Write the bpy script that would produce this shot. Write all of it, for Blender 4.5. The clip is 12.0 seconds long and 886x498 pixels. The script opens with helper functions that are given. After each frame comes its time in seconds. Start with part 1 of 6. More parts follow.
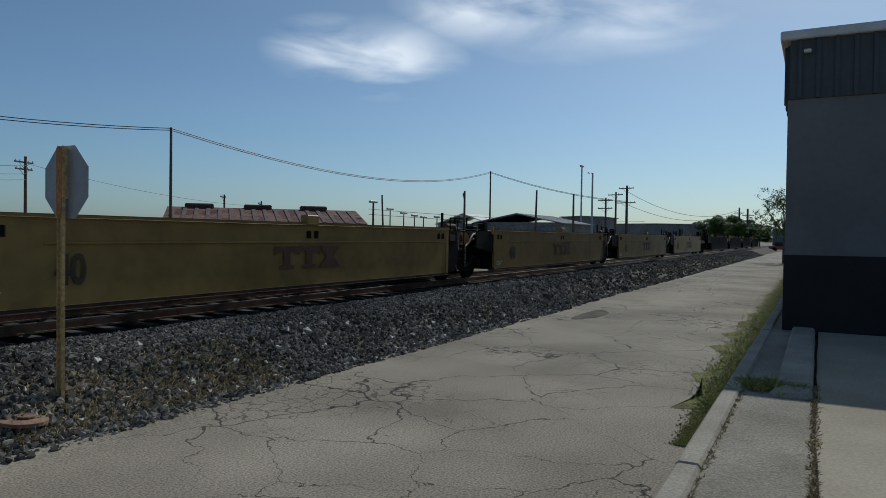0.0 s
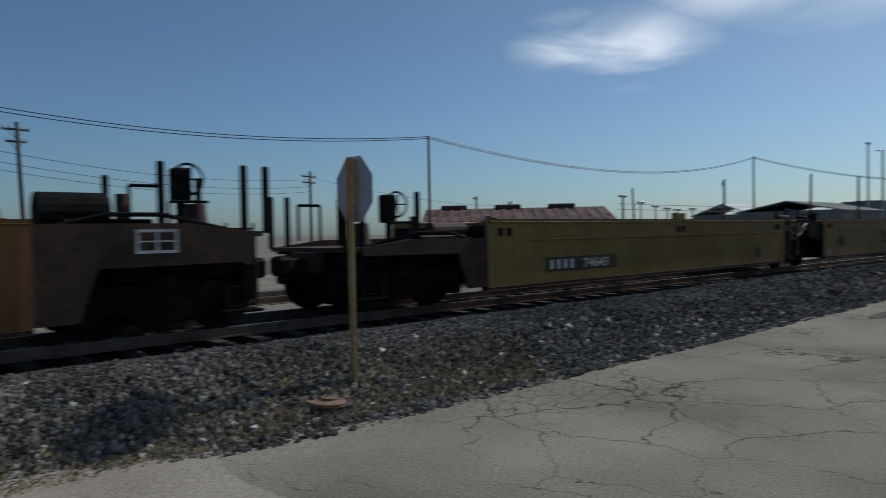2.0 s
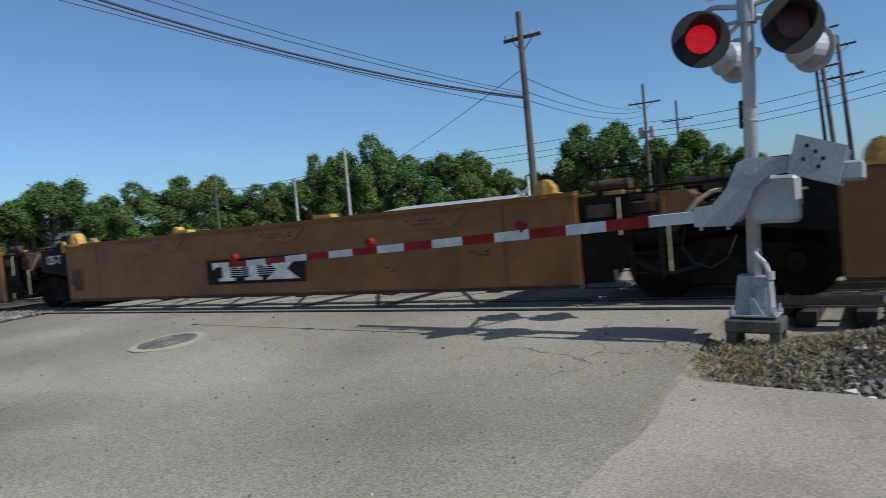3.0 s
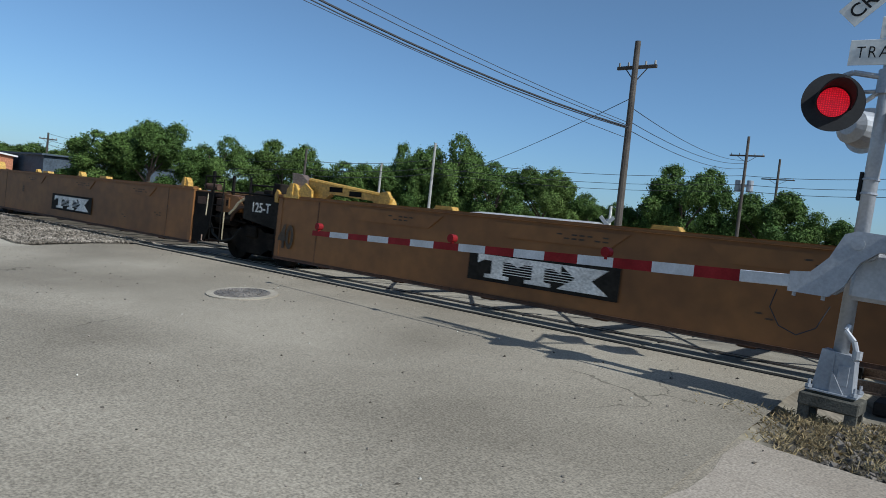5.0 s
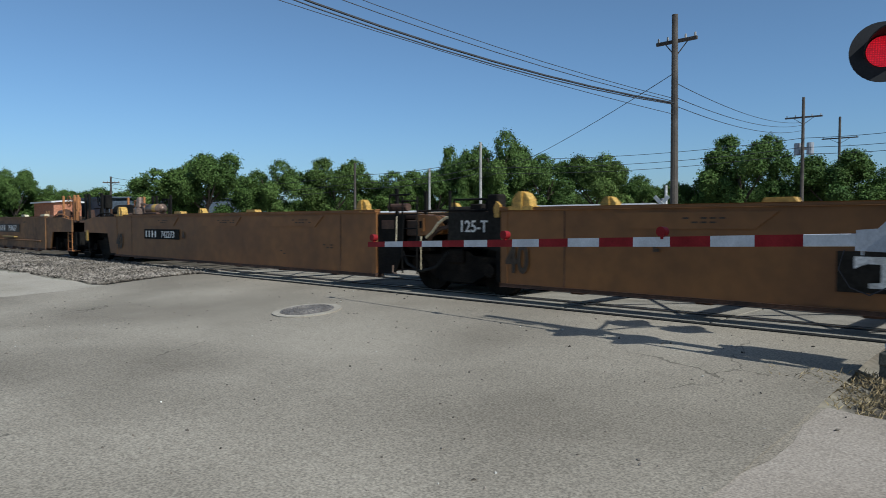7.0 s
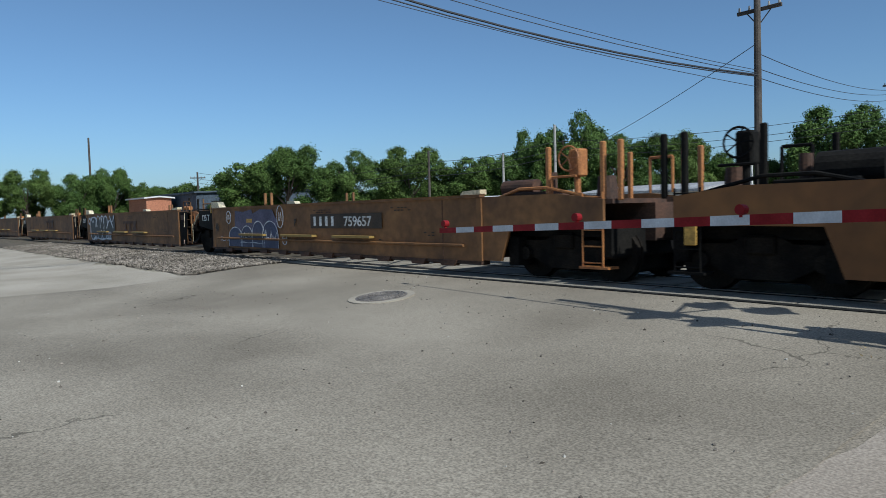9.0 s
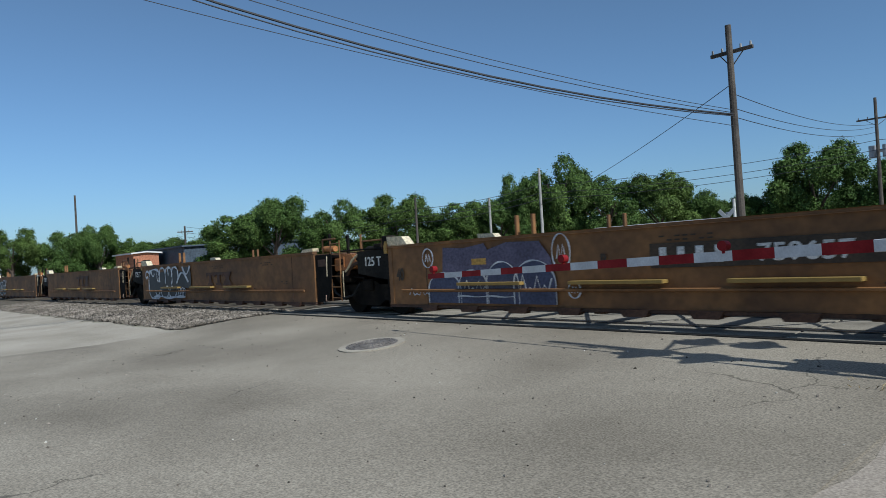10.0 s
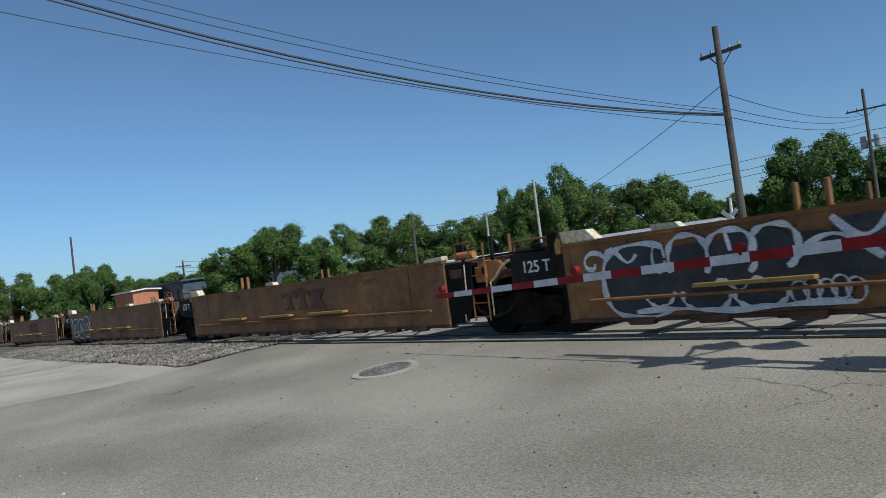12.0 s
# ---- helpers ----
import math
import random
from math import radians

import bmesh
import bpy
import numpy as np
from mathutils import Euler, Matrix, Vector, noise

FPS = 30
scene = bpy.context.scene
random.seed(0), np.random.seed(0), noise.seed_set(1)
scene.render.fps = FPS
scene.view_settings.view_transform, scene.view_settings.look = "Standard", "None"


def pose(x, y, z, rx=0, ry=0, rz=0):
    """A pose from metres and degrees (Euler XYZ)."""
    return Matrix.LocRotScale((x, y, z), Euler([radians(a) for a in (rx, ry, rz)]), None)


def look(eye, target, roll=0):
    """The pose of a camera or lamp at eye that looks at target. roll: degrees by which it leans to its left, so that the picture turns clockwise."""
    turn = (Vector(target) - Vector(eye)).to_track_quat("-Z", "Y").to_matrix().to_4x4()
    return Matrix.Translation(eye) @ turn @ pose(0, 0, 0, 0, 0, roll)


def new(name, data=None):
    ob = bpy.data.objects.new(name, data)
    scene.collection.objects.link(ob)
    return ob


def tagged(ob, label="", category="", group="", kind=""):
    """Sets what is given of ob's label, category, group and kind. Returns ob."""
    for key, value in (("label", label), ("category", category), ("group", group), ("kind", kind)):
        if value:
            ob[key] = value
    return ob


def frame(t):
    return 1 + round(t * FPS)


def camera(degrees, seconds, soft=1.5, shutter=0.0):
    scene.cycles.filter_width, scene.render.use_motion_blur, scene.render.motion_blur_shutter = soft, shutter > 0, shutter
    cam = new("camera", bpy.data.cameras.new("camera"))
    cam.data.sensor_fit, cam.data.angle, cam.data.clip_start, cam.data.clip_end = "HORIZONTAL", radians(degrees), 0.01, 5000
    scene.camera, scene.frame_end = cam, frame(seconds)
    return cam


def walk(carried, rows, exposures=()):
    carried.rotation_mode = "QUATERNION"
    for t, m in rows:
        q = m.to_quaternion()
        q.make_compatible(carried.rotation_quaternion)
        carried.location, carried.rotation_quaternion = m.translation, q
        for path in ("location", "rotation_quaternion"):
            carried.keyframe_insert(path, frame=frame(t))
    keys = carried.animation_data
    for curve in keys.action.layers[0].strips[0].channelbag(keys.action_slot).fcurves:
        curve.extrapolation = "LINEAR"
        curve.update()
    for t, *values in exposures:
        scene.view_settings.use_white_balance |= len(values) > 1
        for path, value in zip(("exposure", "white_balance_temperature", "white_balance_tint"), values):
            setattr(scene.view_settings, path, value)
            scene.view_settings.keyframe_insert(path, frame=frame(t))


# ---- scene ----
cam = camera(64.97, 12.0, soft=0.8, shutter=0.1)
PATH = [
    (0.0, pose(0.234, -0.111, 1.713, 88.88, -0.81, -61.68)),
    (0.5, pose(0.237, -0.092, 1.710, 89.03, -0.99, -63.38)),
    (1.0, pose(0.245, -0.082, 1.710, 88.99, -0.84, -63.64)),
    (1.5, pose(0.253, -0.043, 1.707, 89.12, -2.11, -63.26)),
    (1.6, pose(0.249, -0.030, 1.714, 89.17, -1.49, -61.49)),
    (1.8, pose(0.235, -0.005, 1.716, 89.25, -0.50, -54.18)),
    (2.0, pose(0.181, 0.050, 1.690, 88.69, 1.04, -41.53)),
    (2.2, pose(0.192, 0.167, 1.713, 87.87, 3.90, -23.60)),
    (2.4, pose(0.091, 0.186, 1.690, 89.18, 3.74, -5.68)),
    (2.5, pose(0.050, 0.176, 1.697, 89.14, 3.81, 3.31)),
    (2.6, pose(0.026, 0.158, 1.685, 88.88, 3.39, 10.91)),
    (3.0, pose(-0.113, 0.160, 1.706, 87.67, 5.23, 32.93)),
    (3.2, pose(-0.069, 0.082, 1.688, 87.95, 4.89, 41.41)),
    (4.8, pose(-0.213, 0.001, 1.660, 86.33, -7.14, 38.50)),
    (5.0, pose(-0.205, -0.025, 1.672, 88.05, -6.31, 38.90)),
    (5.5, pose(-0.212, 0.062, 1.690, 88.41, -3.98, 38.17)),
    (6.0, pose(-0.162, -0.025, 1.669, 88.89, -3.22, 38.27)),
    (6.5, pose(-0.150, -0.054, 1.663, 88.57, -2.18, 38.09)),
    (7.0, pose(-0.128, -0.060, 1.663, 87.90, -0.05, 43.35)),
    (7.5, pose(-0.092, -0.060, 1.648, 86.88, 0.41, 48.67)),
    (7.7, pose(-0.106, -0.059, 1.668, 86.19, 0.87, 49.12)),
    (9.3, pose(-0.041, 0.005, 1.648, 87.13, 1.60, 49.47)),
    (9.5, pose(-0.022, -0.025, 1.653, 88.87, 1.50, 48.77)),
    (10.0, pose(-0.007, -0.032, 1.646, 90.55, 3.39, 48.63)),
    (10.5, pose(-0.025, -0.002, 1.655, 90.77, 4.61, 48.63)),
    (11.0, pose(-0.095, -0.018, 1.691, 91.94, 6.84, 49.94)),
    (11.5, pose(-0.170, -0.094, 1.730, 91.42, 9.03, 48.93)),
    (12.0, pose(-0.209, -0.077, 1.696, 91.97, 7.09, 48.50)),
]
walk(cam, PATH, exposures=[(0.0, -0.75, 5850, 4), (1.6, -0.75, 5850, 4), (2.0, -0.83, 5750, 5), (2.2, -0.42, 5550, 6), (2.4, -0.15, 5620, 6), (5.0, -0.11, 5650, 6), (7.5, -0.2, 5650, 6), (12.0, -0.24, 5600, 6)])

# ---- light ----
SUN_WAY = Vector((1.13, -0.045, 1.0)).normalized()
world = bpy.data.worlds.new("sky")
scene.world = world
world.use_nodes = True
wn, wl = world.node_tree.nodes, world.node_tree.links
sky = wn.new("ShaderNodeTexSky")
sky.sky_type, sky.sun_disc = "NISHITA", False
sky.sun_elevation = math.asin(SUN_WAY.z)
sky.sun_rotation = math.atan2(SUN_WAY.x, SUN_WAY.y)
sky.air_density, sky.dust_density, sky.ozone_density = 1.0, 0.9, 2.8
# thin clouds high over the street
tc = wn.new("ShaderNodeTexCoord")
nz = wn.new("ShaderNodeTexNoise")
nz.inputs["Scale"].default_value, nz.inputs["Detail"].default_value, nz.inputs["Distortion"].default_value = 5.0, 7.0, 0.5
mp = wn.new("ShaderNodeMapping")
mp.inputs["Scale"].default_value = (1, 1, 3.6)
wl.new(tc.outputs["Generated"], mp.inputs[0])
wl.new(mp.outputs[0], nz.inputs["Vector"])
cloud = None


def cloud_at(way, size):
    d = wn.new("ShaderNodeVectorMath")
    d.operation = "DISTANCE"
    s = wn.new("ShaderNodeMapping")
    s.inputs["Scale"].default_value = (1, 1, 2.0)
    wl.new(tc.outputs["Generated"], s.inputs[0])
    wl.new(s.outputs[0], d.inputs[0])
    v = Vector(way).normalized()
    d.inputs[1].default_value = (v.x, v.y, v.z * 2.0)
    r = wn.new("ShaderNodeMapRange")
    r.inputs["From Min"].default_value, r.inputs["From Max"].default_value = size, size * 0.25
    wl.new(d.outputs["Value"], r.inputs["Value"])
    return r.outputs[0]


def wmath(op, a, b):
    n = wn.new("ShaderNodeMath")
    n.operation = op
    for i, v in enumerate((a, b)):
        if isinstance(v, float):
            n.inputs[i].default_value = v
        else:
            wl.new(v, n.inputs[i])
    return n.outputs[0]


for way, size in (((0.765, 0.59, 0.25), 0.1), ((0.812, 0.53, 0.243), 0.12), ((0.856, 0.409, 0.318), 0.13), ((0.9, 0.305, 0.316), 0.17), ((0.927, 0.221, 0.312), 0.15), ((0.9, 0.27, 0.39), 0.25)):
    m = cloud_at(way, size)
    cloud = m if cloud is None else wmath("MAXIMUM", cloud, m)
puff = wn.new("ShaderNodeMapRange")
puff.inputs["From Min"].default_value, puff.inputs["From Max"].default_value = 0.4, 0.68
wl.new(nz.outputs["Fac"], puff.inputs["Value"])
cover = wmath("MULTIPLY", wmath("MULTIPLY", cloud, puff.outputs[0]), 0.85)
cm = wn.new("ShaderNodeMixRGB")
cm.inputs["Color2"].default_value = (14, 14, 14.5, 1)
wl.new(cover, cm.inputs["Fac"])
# pale blue haze low over the horizon
sep = wn.new("ShaderNodeSeparateXYZ")
wl.new(tc.outputs["Generated"], sep.inputs[0])
low = wn.new("ShaderNodeMapRange")
low.inputs["From Min"].default_value, low.inputs["From Max"].default_value = 0.0, 0.34
wl.new(sep.outputs["Z"], low.inputs["Value"])
haze = wn.new("ShaderNodeMixRGB")
haze.inputs["Color1"].default_value, haze.inputs["Color2"].default_value = (0.82, 1.0, 1.18, 1), (0.98, 1, 0.985, 1)
wl.new(low.outputs[0], haze.inputs["Fac"])
clear = wn.new("ShaderNodeMixRGB")
clear.blend_type = "MULTIPLY"
clear.inputs["Fac"].default_value = 1
wl.new(sky.outputs[0], clear.inputs["Color1"])
wl.new(haze.outputs[0], clear.inputs["Color2"])
wl.new(clear.outputs[0], cm.inputs["Color1"])
bg = wn["Background"]
bg.inputs["Strength"].default_value = 0.102
wl.new(cm.outputs[0], bg.inputs["Color"])
sun = new("sun", bpy.data.lights.new("sun", "SUN"))
sun.data.energy, sun.data.angle, sun.data.color = 4.4, radians(0.53), (1.0, 0.95, 0.87)
sun.matrix_world = look(SUN_WAY * 50, (0, 0, 0))


# ---- materials ----
def mat(name, a, b, scale=4.0, rough=0.8, metal=0.0, bump=0.15, fine=14.0, grit=0.35, low=0.35, high=0.65):
    """Two tones by a broad noise, broken by a fine one that also gives relief."""
    m = bpy.data.materials.new(name)
    m.use_nodes = True
    n, l = m.node_tree.nodes, m.node_tree.links
    p = n["Principled BSDF"]
    c = n.new("ShaderNodeTexCoord")
    n1 = n.new("ShaderNodeTexNoise")
    n1.inputs["Scale"].default_value, n1.inputs["Detail"].default_value = scale, 5
    n2 = n.new("ShaderNodeTexNoise")
    n2.inputs["Scale"].default_value, n2.inputs["Detail"].default_value = scale * fine, 3
    r = n.new("ShaderNodeValToRGB")
    r.color_ramp.elements[0].position, r.color_ramp.elements[1].position = low, high
    r.color_ramp.elements[0].color, r.color_ramp.elements[1].color = (*a, 1), (*b, 1)
    k = n.new("ShaderNodeMapRange")
    k.inputs["From Min"].default_value, k.inputs["From Max"].default_value = 0.3, 0.7
    k.inputs["To Min"].default_value, k.inputs["To Max"].default_value = 1 - grit, 1 + grit
    mul = n.new("ShaderNodeMixRGB")
    mul.name = "Tone"
    mul.blend_type = "MULTIPLY"
    mul.inputs["Fac"].default_value = 1
    b_ = n.new("ShaderNodeBump")
    b_.inputs["Strength"].default_value, b_.inputs["Distance"].default_value = bump, 0.02
    for x in (n1, n2):
        l.new(c.outputs["Object"], x.inputs["Vector"])
    l.new(n1.outputs["Fac"], r.inputs[0])
    l.new(n2.outputs["Fac"], k.inputs["Value"])
    l.new(r.outputs[0], mul.inputs["Color1"])
    l.new(k.outputs[0], mul.inputs["Color2"])
    l.new(mul.outputs[0], p.inputs["Base Color"])
    l.new(n2.outputs["Fac"], b_.inputs["Height"])
    l.new(b_.outputs[0], p.inputs["Normal"])
    p.inputs["Roughness"].default_value, p.inputs["Metallic"].default_value = rough, metal
    return m


def mineral(m, back=0.22):
    """Coarse, dull ground: scatters light back as rough stone does."""
    p = m.node_tree.nodes["Principled BSDF"]
    p.inputs["Diffuse Roughness"].default_value = back
    p.inputs["Specular IOR Level"].default_value = 0.15
    return m


def dull(m):
    """Soot and grease that hardly shine."""
    m.node_tree.nodes["Principled BSDF"].inputs["Specular IOR Level"].default_value = 0.12
    return m


def cracked(m, scale, width, amount, dark=0.3):
    """Adds a net of thin cracks to a paving material."""
    n, l = m.node_tree.nodes, m.node_tree.links
    p = n["Principled BSDF"]
    before = p.inputs["Base Color"].links[0].from_socket
    c = n.new("ShaderNodeTexCoord")
    warp = n.new("ShaderNodeTexNoise")
    warp.inputs["Scale"].default_value, warp.inputs["Detail"].default_value = 3.0, 8
    add = n.new("ShaderNodeMixRGB")
    add.blend_type, add.inputs["Fac"].default_value = "ADD", 0.35
    v = n.new("ShaderNodeTexVoronoi")
    v.feature = "DISTANCE_TO_EDGE"
    v.inputs["Scale"].default_value = scale
    where = n.new("ShaderNodeTexNoise")
    where.inputs["Scale"].default_value, where.inputs["Detail"].default_value = 0.35, 3
    wid = n.new("ShaderNodeMapRange")
    wid.inputs["From Min"].default_value, wid.inputs["From Max"].default_value = 0.62 - amount, 0.72
    wid.inputs["To Min"].default_value, wid.inputs["To Max"].default_value = 0.0, width
    line = n.new("ShaderNodeMath")
    line.operation = "LESS_THAN"
    mix = n.new("ShaderNodeMixRGB")
    mix.blend_type = "MULTIPLY"
    mix.inputs["Color2"].default_value = (dark, dark, dark, 1)
    l.new(c.outputs["Object"], warp.inputs["Vector"])
    l.new(c.outputs["Object"], where.inputs["Vector"])
    l.new(c.outputs["Object"], add.inputs["Color1"])
    l.new(warp.outputs["Color"], add.inputs["Color2"])
    l.new(add.outputs[0], v.inputs["Vector"])
    l.new(where.outputs["Fac"], wid.inputs["Value"])
    l.new(v.outputs["Distance"], line.inputs[0])
    l.new(wid.outputs[0], line.inputs[1])
    l.new(line.outputs[0], mix.inputs["Fac"])
    l.new(before, mix.inputs["Color1"])
    l.new(mix.outputs[0], p.inputs["Base Color"])
    return m


def spread(m, low=0.6, high=1.35):
    """Lets every piece of a joined mesh have a tone of its own."""
    n, l = m.node_tree.nodes, m.node_tree.links
    p = n["Principled BSDF"]
    src = p.inputs["Base Color"].links[0].from_socket
    g = n.new("ShaderNodeNewGeometry")
    k = n.new("ShaderNodeMapRange")
    k.inputs["To Min"].default_value, k.inputs["To Max"].default_value = low, high
    mul = n.new("ShaderNodeMixRGB")
    mul.blend_type, mul.inputs["Fac"].default_value = "MULTIPLY", 1
    l.new(g.outputs["Random Per Island"], k.inputs["Value"])
    l.new(src, mul.inputs["Color1"])
    l.new(k.outputs[0], mul.inputs["Color2"])
    l.new(mul.outputs[0], p.inputs["Base Color"])
    return m


def glow(name, col, strength):
    m = bpy.data.materials.new(name)
    m.use_nodes = True
    p = m.node_tree.nodes["Principled BSDF"]
    p.inputs["Base Color"].default_value = (col[0] * 0.2, col[1] * 0.2, col[2] * 0.2, 1)
    p.inputs["Emission Color"].default_value = (*col, 1)
    p.inputs["Emission Strength"].default_value = strength
    p.inputs["Roughness"].default_value = 0.4
    # rows of small bright points
    n, l = m.node_tree.nodes, m.node_tree.links
    c, v, k = n.new("ShaderNodeTexCoord"), n.new("ShaderNodeTexVoronoi"), n.new("ShaderNodeMapRange")
    v.inputs["Scale"].default_value, v.inputs["Randomness"].default_value = 48.0, 0.15
    k.inputs["From Max"].default_value = 0.55
    k.inputs["To Min"].default_value, k.inputs["To Max"].default_value = strength * 0.95, strength * 0.25
    l.new(c.outputs["Object"], v.inputs["Vector"])
    l.new(v.outputs["Distance"], k.inputs["Value"])
    l.new(k.outputs[0], p.inputs["Emission Strength"])
    return m


